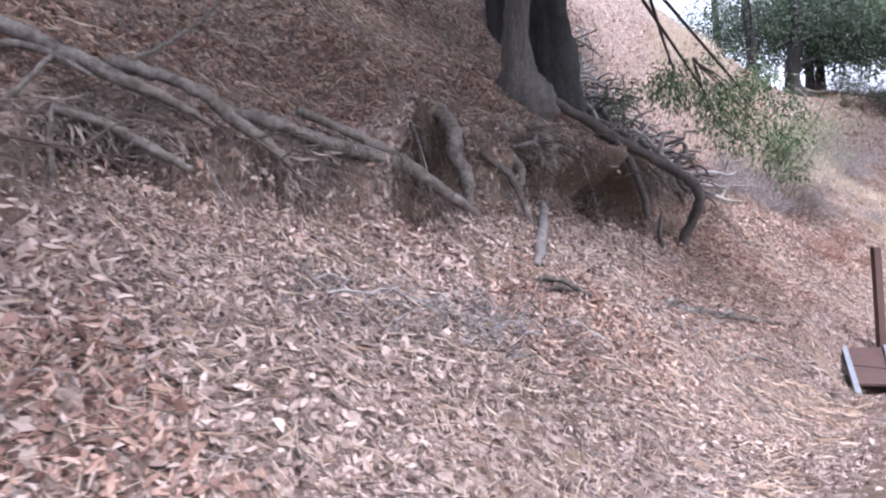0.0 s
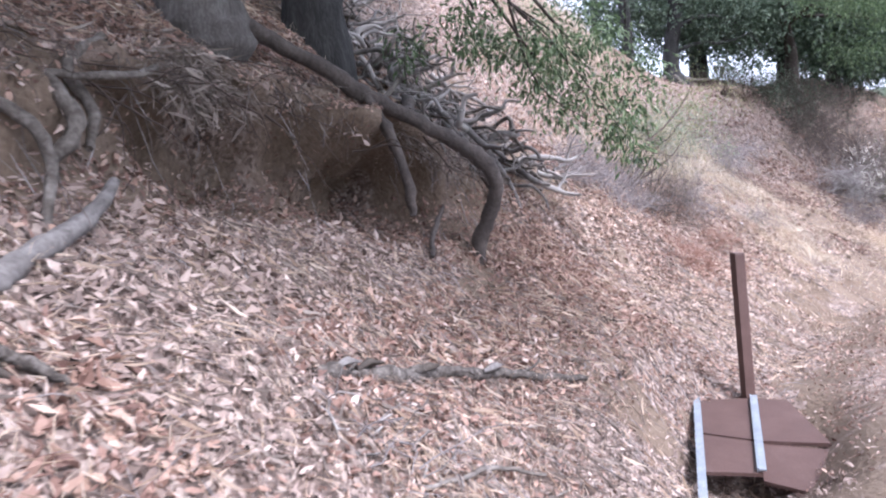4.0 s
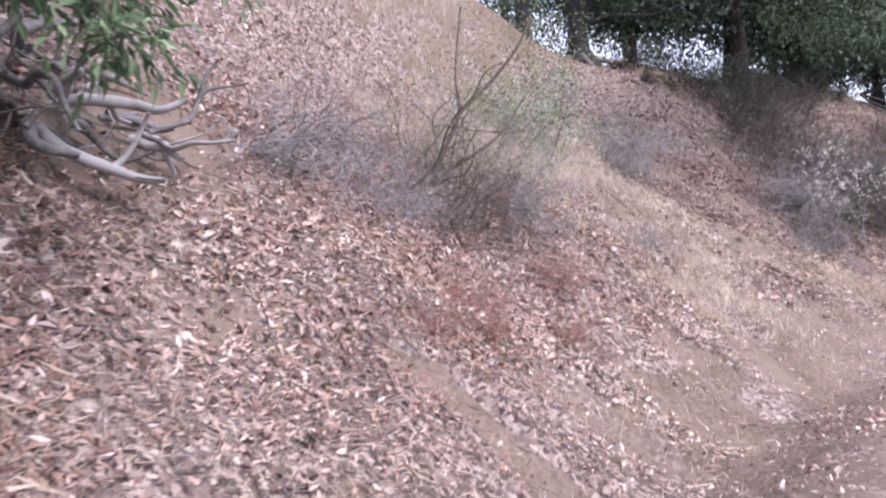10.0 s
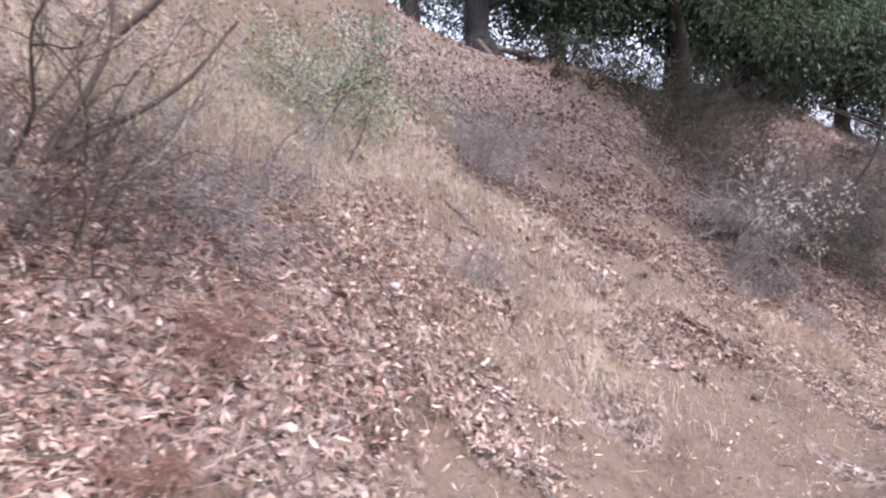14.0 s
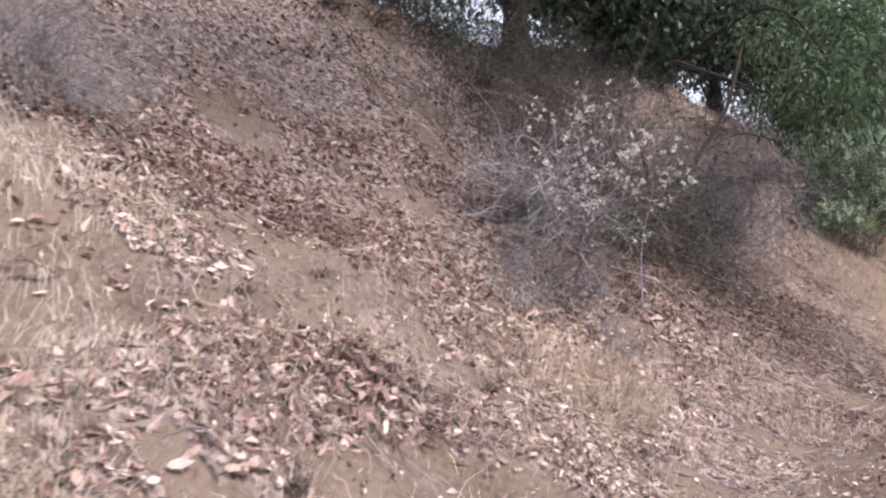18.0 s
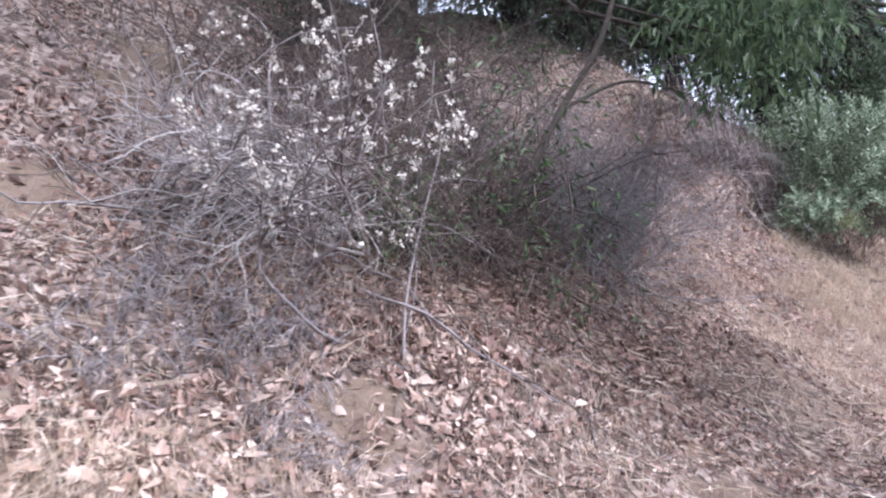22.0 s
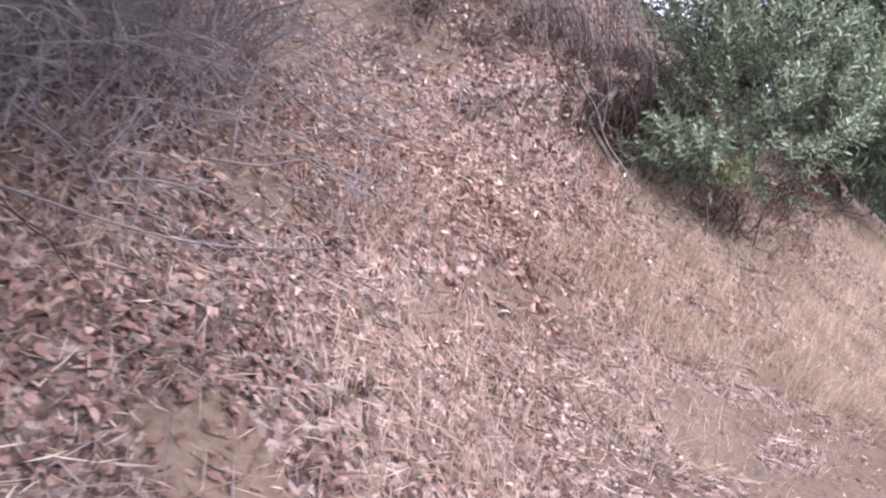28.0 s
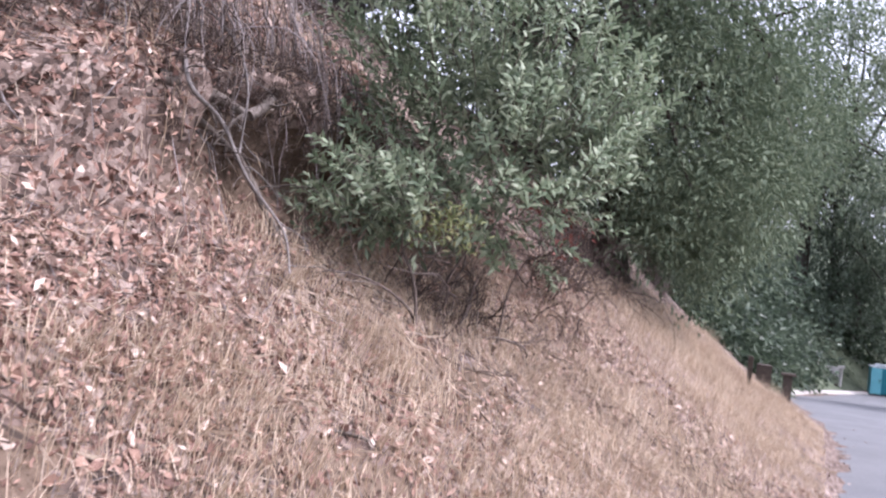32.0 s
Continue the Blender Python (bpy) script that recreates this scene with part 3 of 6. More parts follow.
def bare(u, y):
    """How bare the earth lies, from 0 to 1."""
    rills = rill(u, y)
    some = step(14.5, 16, y) * (0.6 + 0.4 * (1 - step(20, 22, y)))
    spots = step(0.74 - 0.13 * some, 0.84 - 0.13 * some, grain(u, y, 0.7, 22)) * (1 + 0.9 * some)
    face = np.minimum(scarp(y) * 2.0, 1) * np.exp(-((u - scarp_line(y) + 0.04) / np.where(y > 20, 0.15, 0.24)) ** 4)
    face = face * (1 - 0.85 * step(22, 24, y) * (1 - step(30.9, 31.5, y)))
    cover = np.exp(-((u + 0.35) / 0.75) ** 6 - ((y - 4.3) / 1.05) ** 6)
    streak = step(0.44, 0.58, grain(u * 0.45 + y * 0.3, y - u * 0.4, 0.5, 26)) * step(-1.0, -0.4, u) * (1 - step(0.2, 0.9, u)) * step(27.5, 28.5, y) * (1 - step(32.5, 34, y))
    streak = streak + 0.8 * step(0.5, 0.62, grain(u * 0.22, y + 0.12 * u, 0.34, 28)) * step(13.6, 14.4, y) * (1 - step(18.2, 19.2, y)) * step(-1.0, -0.4, u) * (1 - step(1.1, 1.9, u))
    toe = (0.4 + 0.3 * step(11.5, 13, y)) * step(8.5, 10.5, y) * (1 - step(17, 19.5, y)) * step(-1.3, -0.5, u) * (1 - step(0.2, 1.0, u)) * (0.5 + grain(u, y, 1.4, 24))
    return np.clip(0.5 * cover + toe + 1.0 * rills + 1.1 * streak + 0.5 * spots + face + 1.4 * near(u, y, 3.65, 8.2, 0.7, 0.9) + 0.7 * near(u, y, 0.35, 15.7, 0.5, 1.2) + near(u, y, 0.6, 6.75, 0.35, 0.28) + near(u, y, -0.73, 6.0, 0.45, 0.35) + 0.8 * near(u, y, 2.3, 4.25, 0.35, 0.5) + 0.6 * near(u, y, 1.8, 3.95, 0.3, 0.35) + 0.75 * near(u, y, 3.1, 2.7, 0.45, 1.6) + 0.5 * near(u, y, 3.0, -0.2, 0.3, 0.9), 0, 1)


corner = grid_tris(*X.shape)[:, 0]
ground.data.materials.append(MULCH)
ground.data.materials.append(SCRUB)
mulchy = bare(U.ravel()[corner] + 0.06, V.ravel()[corner] + 0.06) + 0.5 * (grain(U.ravel()[corner], V.ravel()[corner], 0.16, 27) - 0.5) + 1.0 * (1 - step(-1.0, -0.5, U.ravel()[corner])) < 0.45
ground.data.polygons.foreach_set("material_index", np.where((V.ravel()[corner] > 92) | (U.ravel()[corner] > 16) | (U.ravel()[corner] < -7.5) | ((V.ravel()[corner] > 54) & (U.ravel()[corner] > 0.3)), 2, mulchy).astype(np.int32))


def grassy(u, y):
    """Where dry grass stands, from 0 to 1."""
    mid = 16.4 - 1.3 * (1 - step(0.6, 2.2, u)) + 0.5 * (grain(u, 0 * u, 0.8, 32) - 0.5)
    g = 2.0 * np.exp(-((y - mid) / 0.5) ** 2) * (0.25 * step(0.4, 1.2, u) + 0.75 * step(1.6, 2.6, u)) * (1 - step(4.2, 5.2, u)) + 0.12 * near(u, y, 1.5, 13.0, 0.9, 2.0) + 0.45 * near(u, y, 4.2, 14.6, 1.2, 1.6) + 0.3 * near(u, y, 5.5, 13.5, 1.6, 2) + 0.5 * near(u, y, 4.4, 13.2, 1.3, 1.3) + 0.3 * near(u, y, 1.2, 20, 1.2, 1.8) + 0.35 * near(u, y, 1.2, 14.0, 0.7, 0.45) + 0.7 * near(u, y, 1.0, 15.6, 0.7, 0.35) + 0.15 * near(u, y, 1.0, 12.4, 0.7, 0.35) + 0.3 * near(u, y, 2.0, 18.5, 1.2, 1.6)
    g = g + 0.9 * step(29.2, 32, y + 0.6 * (1.5 - u)) * (1 - step(2.2, 3.3, u)) + 0.5 * near(u, y, 1.0, 29.5, 0.8, 1.2) + 0.45 * near(u, y, 0.4, -2.0, 0.8, 4) + 0.35 * near(u, y, 0.6, 9, 0.8, 3)
    g = g + 0.6 * step(0.45, 0.64, grain(u, y, 0.9, 36)) * step(18, 20, y) * (1 - step(28.5, 30, y)) * (1 - step(1.8, 3.0, u))
    g = g + 0.08 * step(12.2, 13.4, y) * (1 - step(17.8, 19.2, y)) * step(-0.1, 0.5, u) * (1 - step(2.8, 4.0, u))
    return np.clip(g * (0.45 + 0.9 * grain(u, y, 0.6, 31)), 0, 1)


def litter(name, y0, y1, per, material, label, redness, dark=None):
    area = (y1 - y0) * 8.7
    n = int(area * per)
    u, y, x = on_bank(n, -1.5, 7.2, y0, y1)
    u = np.where((u > 4.4) & (rng.random(n) < 0.6), rng.uniform(-0.4, 4.4, n), u)
    x = curve(TOE, y) - u
    thick = np.interp(u, (-1.5, -0.9, -0.2, 0.6, 3.0, 5, 7.2), (0.06, 0.3, 0.85, 1.0, 1.0, 0.8, 0.6))
    thick = np.maximum(thick, 0.4 * step(10, 11.5, y) * (1 - step(20, 22, y)) * step(-1.7, -1.4, u))
    thick = np.maximum(thick, 0.5 * step(3.5, 5, y) * (1 - step(10, 11.5, y)) * step(-1.5, -1.2, u))
    red = step(0.42, 0.62, grain(u, y, 1.3, 41) + 0.22 * step(2.3, 3.4, u))
    red = np.clip(red * 0.75 + 0.8 * step(2.9, 3.4, u) * (1 - step(6, 9, y)) + 1.3 * near(u, y, 5.4, 21.6, 2.4, 4.0) + near(u, y, 2.0, 24.5, 1.2, 2.2) + near(u, y, 3.5, 20.5, 1.2, 2) + 1.0 * near(u, y, 2.2, 5.6, 1.3, 1.3) + 0.7 * near(u, y, 1.1, 5.4, 1.0, 1.1) + 0.6 * near(u, y, 2.4, 12.2, 1.0, 1.2) + 1.2 * near(u, y, 5.0, 10.4, 2.2, 2.2) + 0.9 * near(u, y, 1.1, 9.6, 0.9, 1.2) + 0.8 * near(u, y, 1.2, 25.0, 1.2, 1.4) + 0.7 * near(u, y, 0.8, 25.3, 1.0, 1.3) + 0.3 * step(22, 25, y) * (1 - step(31, 34, y)), 0, 1)
    # litter thinned near u 5.4, y 21.6: darker mulch stands for canopy shade
    keep = thick * (1 - 0.94 * bare(u, y)) * (1 - step(0.15, 0.5, hollow(u, y))) * (1 - 0.72 * grassy(u, y)) * np.where(redness, red, 1 - red) * (1 - 0.35 * near(u, y, 5.4, 21.6, 2.4, 4.0)) * (0.6 + 0.6 * grain(u, y, 0.35, 42)) * (0.3 + 1.15 * grain(u, y, 1.1, 46))
    # where bough shade is put into the leaf colour
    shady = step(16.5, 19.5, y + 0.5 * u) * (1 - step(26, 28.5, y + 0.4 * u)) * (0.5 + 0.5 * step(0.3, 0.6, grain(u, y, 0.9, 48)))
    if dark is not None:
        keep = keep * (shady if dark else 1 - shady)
    edge = curve(EDGE, y) + 0.15
    keep = np.where(x > edge, keep * 0.15, keep)
    ok = rng.random(n) < keep
    u, y, x = u[ok], y[ok], x[ok]
    n = len(x)
    nrm = unit(ground_normal(x, y) + 0.5 * rng.normal(size=(n, 3)))
    turn = rng.normal(size=(n, 3))
    along = unit(turn - nrm * (turn * nrm).sum(1, keepdims=True))
    L = (0.018 + 0.098 * rng.random(n) ** 1.7) * (0.62 + 0.38 * step(0.3, 1.3, u)) * (0.75 + 0.5 * grain(u, y, 0.7, 45)) * (1 - 0.25 * near(u, y, 1.2, 25.2, 1.5, 1.8)) * (1 - 0.18 * step(26, 27.5, y))
    at = np.stack([x, y, np.maximum(ground_z(x, y), np.where(x > edge[ok], road_z(y) + 0.04, -99)) + rng.uniform(0.004, 0.045, n)], 1)
    s = Soup()
    wide, crease, curl = L * (0.2 + 0.34 * rng.random(n) ** 1.5) * (1 + 0.22 * step(13, 17, y)), rng.uniform(-0.6, 0.9, n), rng.uniform(-0.3, 0.4, n)
    fine = (L > 0.035) & (rng.random(n) < np.where(near(u, y, 1.0, 25.2, 1.3, 1.8) > 0.4, 0.95, np.where((u < 1.3) & (y0 < 35), 0.75, 0.12)))
    for pick, plain in ((fine, False), (~fine, True)):
        leaves(s, (at - along * L[:, None] * 0.5)[pick], along[pick], nrm[pick], L[pick], wide[pick], crease[pick], curl[pick], plain)
    return tagged(solid(name, s, material, smooth=False), label, "leaf litter", kind="stuff")


for a, b, per, dry in ((-8, 7, 2000, LITTER), (7, 21, 1700, TAN_LITTER), (21, 36, 1800, TAN_LITTER)):
    litter("leaf_litter", a, b, per, dry, "pale tan and pinkish fallen bay leaves covering the bank", False)
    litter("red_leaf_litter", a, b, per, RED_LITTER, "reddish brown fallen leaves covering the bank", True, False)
litter("dark_leaf_litter", 14, 29, 1900, SHADED_LITTER, "red-brown fallen leaves covering the bank, darkened for the shade under boughs", True, True)

litter("pale_leaf_litter", 9.5, 21, 270, PALE_LITTER, "curled bleached leaves lying on top of the litter", False)
litter("pale_leaf_litter", 9.5, 21, 200, PALE_LITTER, "curled bleached leaves lying on top of the litter", True, False)
litter("pale_leaf_litter", 21, 34, 140, PALE_LITTER, "curled bleached leaves lying on top of the litter", False)
litter("pale_leaf_litter", 26, 34, 110, PALE_LITTER, "curled bleached leaves lying on top of the litter", True, False)


def face_litter(y0, y1, n, material, label):
    """Leaves caught on the eroded face and in its hollow."""
    tri = grid_tris(*X.shape)
    c = tri[:, 0]
    tri = tri[(np.abs(U.ravel()[c] - scarp_line(V.ravel()[c]) + 0.1) < 0.5) & (V.ravel()[c] > y0) & (V.ravel()[c] < y1) & (scarp(V.ravel()[c]) > 0.15)]
    p = np.stack([X, V, Z], -1).reshape(-1, 3)[tri]
    cross = np.cross(p[:, 1] - p[:, 0], p[:, 2] - p[:, 0])
    area = np.linalg.norm(cross, axis=1)
    pick = rng.choice(len(tri), n, p=area / area.sum())
    nrm = unit(cross)[pick]
    nrm = np.where(nrm[:, 2:] < 0, -nrm, nrm)
    a, b = rng.random((n, 1)), rng.random((n, 1))
    a, b = np.where(a + b > 1, 1 - a, a), np.where(a + b > 1, 1 - b, b)
    at = p[pick, 0] * (1 - a - b) + p[pick, 1] * a + p[pick, 2] * b
    ok = rng.random(n) < np.clip(nrm[:, 2] * 1.6, 0.12, 1)
    at, nrm = at[ok], nrm[ok]
    n = len(at)
    nrm = unit(nrm + 0.4 * rng.normal(size=(n, 3)))
    turn = rng.normal(size=(n, 3))
    along = unit(turn - nrm * (turn * nrm).sum(1, keepdims=True))
    L = 0.022 + 0.075 * rng.random(n) ** 1.5
    s = Soup()
    leaves(s, at + nrm * 0.012 - along * L[:, None] * 0.5, along, nrm, L, L * rng.uniform(0.2, 0.5, n), rng.uniform(-0.5, 0.8, n), rng.uniform(-0.3, 0.4, n))
    return tagged(solid("leaf_litter", s, material, smooth=False), label, "leaf litter", kind="stuff")


face_litter(-7, 2.4, 11000, RED_LITTER, "reddish brown leaves caught on the eroded face")
face_litter(-7, 2.4, 6000, LITTER, "pale leaves caught on the eroded face")
face_litter(2.4, 6.8, 6800, RED_LITTER, "few reddish leaves caught in the earth hollow")
face_litter(29.6, 35.8, 5000, RED_LITTER, "reddish brown leaves caught on the eroded face")
# twigs and stalks lying in the litter
s = Soup()
n = 5500
u, y, x = on_bank(n, -0.6, 5.5, -8, 34)
for k in range(n):
    turn, ln = rng.uniform(0, np.pi), rng.uniform(0.06, 0.32)
    a, b = math.cos(turn) * ln / 2, math.sin(turn) * ln / 2
    q = np.array([(x[k] - a, y[k] - b), (x[k] + rng.normal() * 0.01, y[k] + rng.normal() * 0.01), (x[k] + a, y[k] + b)])
    z = ground_z(q[:, 0], q[:, 1]) + rng.uniform(0.01, 0.06, 3)
    tube(s, np.column_stack([q, z]), (0.002, rng.uniform(0.002, 0.005), 0.0015), 3, capped=False)
tagged(solid("twig_litter", s, GREY_TWIG), "thin grey twigs strewn through the fallen leaves", "twigs", kind="stuff")


def stalks(name, y0, y1, n, material, label, seed):
    """Broken dry stalks lying flat in patches."""
    u, y, x = on_bank(n, -0.5, 5.5, y0, y1)
    ok = rng.random(n) < (0.25 + 0.75 * step(0.4, 0.7, grain(u, y, 0.7, seed))) * (1 - 0.93 * bare(u, y)) * (hollow(u, y) < 0.1) * (1 - 0.75 * step(2.8, 3.8, u) * step(18, 19.5, y) * (1 - step(27, 29, y))) * (1 - 0.7 * step(3.2, 4.2, u) * step(8, 9, y) * (1 - step(11.5, 12.5, y)))
    u, y, x = u[ok], y[ok], x[ok]
    n = len(x)
    nrm = unit(ground_normal(x, y) + 0.15 * rng.normal(size=(n, 3)))
    turn = rng.normal(size=(n, 3)) + np.array([0.35, 0, -0.25])
    along = unit(turn - nrm * (turn * nrm).sum(1, keepdims=True))
    L = rng.uniform(0.05, 0.24, n)
    at = np.stack([x, y, ground_z(x, y) + rng.uniform(0.02, 0.06, n)], 1)
    s = Soup()
    leaves(s, at - along * L[:, None] * 0.5, along, nrm, L, rng.uniform(0.003, 0.007, n), 0.2, rng.uniform(-0.15, 0.25, n), True)
    return tagged(solid(name, s, material, smooth=False), label, "dry stalks", kind="stuff")


stalks("dry_stalks", -8, 10, 42000, FIBRE, "broken dusty stalks strewn over the fallen leaves", 81)
stalks("dry_stalks", -8, 8, 20000, STRAW, "broken pale straw strewn over the fallen leaves", 83)
stalks("dry_stalks", -6, 34, 44000, STRAW, "broken pale straw strewn over the fallen leaves", 82)
stalks("dry_stalks", 10, 35, 46000, FIBRE, "broken dusty stalks strewn over the fallen leaves", 84)
stalks("dry_stalks", 17, 35, 18000, BLEACHED, "broken bleached straw strewn over the fallen leaves", 85)
litter("leaf_litter", 36, 52, 90, LITTER, "thin pale fallen leaves below the trees", False)


def meadow(name, y0, y1, n, tall, label, material=STRAW):
    u, y, x = on_bank(n, -0.7, 7.0, y0, y1)
    ok = (rng.random(n) < (grassy(u, y) + 0.055) * (1 - 0.8 * bare(u, y))) & (x < curve(EDGE, y) - 0.12)
    u, y, x = u[ok], y[ok], x[ok]
    n = len(x)
    tuft = np.stack([grain(x, y, 0.25, 51), grain(x, y, 0.25, 52)], 1) - 0.5
    lean = np.column_stack([1.4 * tuft + rng.normal(size=(n, 2)) * 0.45, np.full(n, -0.05)])
    lean[:, 0] += 0.25
    h = tall * rng.uniform(0.35, 1.1, n) * (0.5 + grain(x, y, 0.8, 53)) * (0.35 + 0.65 * step(0.1, 0.9, curve(EDGE, y) - x))
    s = Soup()
    blades(s, np.stack([x, y, ground_z(x, y) - 0.01], 1), lean, h, rng.uniform(0.003, 0.006, n), rng)
    return tagged(solid(name, s, material), label, "dry grass", kind="stuff")


meadow("dry_grass", -9, 10, 60000, 0.20, "sparse pale straw between fallen leaves")
meadow("dry_grass", 10, 14.6, 46000, 0.22, "pale dry grass between fallen leaves", GOLD)
meadow("dry_grass", 14.6, 17.6, 62000, 0.22, "strip of bleached pale dry grass on the bank", BLEACHED)
meadow("dry_grass", 17.6, 21, 48000, 0.2, "thin pale dry grass between fallen leaves", GOLD)


def tall_grass(name, y0, y1, u0, u1, n, tall, label, seed, material=BLEACHED):
    u, y, x = on_bank(n, u0, u1, y0, y1)
    ok = rng.random(n) < step(0.3, 0.75, grain(u, y, 0.8, seed))
    u, y, x = u[ok], y[ok], x[ok]
    n = len(x)
    lean = np.column_stack([0.35 + rng.normal(size=n) * 0.4, rng.normal(size=n) * 0.4, np.full(n, -0.05)])
    s = Soup()
    blades(s, np.stack([x, y, ground_z(x, y) - 0.01], 1), lean, tall * rng.uniform(0.4, 1.1, n), rng.uniform(0.003, 0.006, n), rng)
    return tagged(solid(name, s, material), label, "dry grass", kind="stuff")


tall_grass("tall_dry_grass", 12.6, 17.0, 3.7, 7.4, 24000, 0.45, "tall pale dry grass high on the bank", 54)
tall_grass("straw_patch", 14.3, 16.0, 0.95, 2.0, 7000, 0.17, "patch of yellowish straw beside bare soil", 55, GOLD)
tall_grass("golden_grass", 28.2, 32.0, -0.1, 1.9, 9000, 0.34, "clumps of taller golden grass among fallen leaves", 56, GOLD)
tall_grass("dry_stems", -5.5, 1.2, 2.45, 3.3, 3600, 0.4, "fine brown dry stems hanging over exposed roots", 57, FIBRE)
meadow("dry_grass", 21, 30, 70000, 0.22, "sparse straw between fallen leaves")
meadow("dry_grass", 30, 46, 150000, 0.30, "thick golden dry grass on the bank", GOLD)


# ---- marker post and drain cover ----
def marker_post():
    foot, head = np.array((-2.41, 5.40, -0.98)), np.array((-2.42, 5.44, 0.67))
    turn = math.atan2(-0.635, 0.752)
    e = thing("marker_post", tuple(foot), "square wooden post painted dark brown, set upright behind a drain cover", "post")
    s = Soup()
    v, t = [], []
    for k, q in ((0, 0.049), (0.992, 0.049), (1, 0.042)):
        for a, b in ((-1, -1), (1, -1), (1, 1), (-1, 1)):
            c = foot + (head - foot) * k
            v.append((c[0] + q * (a * math.cos(turn) - b * math.sin(turn)), c[1] + q * (a * math.sin(turn) + b * math.cos(turn)), c[2]))
    for r in range(2):
        for c in range(4):
            d = (c + 1) % 4
            t += [(4 * r + c, 4 * r + d, 4 * r + d + 4), (4 * r + c, 4 * r + d + 4, 4 * r + c + 4)]
    t += [(8, 9, 10), (8, 10, 11)]
    s.add(v, t)
    part("shaft", s, BROWN_PAINT, e, smooth=False)


def drain_cover():
    a, b = np.array([-2.77, 5.02, -0.72]), np.array([-2.30, 5.24, -0.72])
    c, d = np.array([-1.93, 2.98, -0.76]), np.array([-1.75, 3.68, -0.76])
    e = thing("drain_cover", (-2.2, 4.2, -0.9), "brown plywood drain cover with galvanised rails sunk in the verge", "drain cover")
    down = np.array([0, 0, -0.03])

    def slab(name, p, q, r, w, material):
        s = Soup()
        top = [p, q, r, w]
        v = top + [k + down for k in top]
        t = [(0, 1, 2), (0, 2, 3)] + [f for i in range(4) for f in ((i, i + 4, (i + 1) % 4 + 4), (i, (i + 1) % 4 + 4, (i + 1) % 4))]
        s.add(v, t)
        return part(name, s, material, e, smooth=False)

    m1, m2 = a + (c - a) * 0.38, b + (d - b) * 0.62
    n1, n2 = a + (c - a) * 0.395, b + (d - b) * 0.645
    f1 = a + (c - a) * 0.74
    slab("panel", a, m1, m2, b, BROWN_PAINT)
    slab("panel", n1, f1, d, n2, BROWN_PAINT)
    side = np.array([-2.03, 5.32, -0.73])
    slab("panel", b + np.array([0.03, 0, 0]), m2 + np.array([0.03, 0, 0]), np.array([-1.45, 4.45, -0.76]), side, BROWN_PAINT)
    low = np.array([0, 0, -0.06])
    slab("panel", m2 + low * 0.4, d + low, np.array([-1.38, 3.62, -0.82]), np.array([-1.40, 4.4, -0.79]), BROWN_PAINT)
    for p, q in ((a, c), (b, d)):
        s = Soup()
        bar(s, p + (0, 0, 0.025), q + (0, 0, 0.025), 0.052, 0.012)
        bar(s, p + (-0.035, 0, 0), q + (-0.035, 0, 0), 0.012, 0.07)
        part("rail", s, GALVANISED, e, "galvanised steel angle rail", smooth=False)


marker_post()
drain_cover()


# ---- the undercut tree and its roots ----
def root(parent, points, radii, material, label="", seed=0, name="root", sides=8):
    r = np.random.default_rng(seed)
    p = rounded(points, 6)
    p = p + 0.005 * r.normal(size=p.shape)
    s = Soup()
    q = np.linspace(0, 1, 15)
    girth = np.interp(q, np.linspace(0, 1, len(radii)), radii) * r.uniform(0.85, 1.15, 15) * (1 - 0.3 * np.clip((q - 0.9) / 0.1, 0, 1))
    p = p + np.cumsum(r.normal(size=p.shape), 0) * 0.0035
    tube(s, p, girth, sides, 0.22, r)
    return part(name, s, material, parent, label)


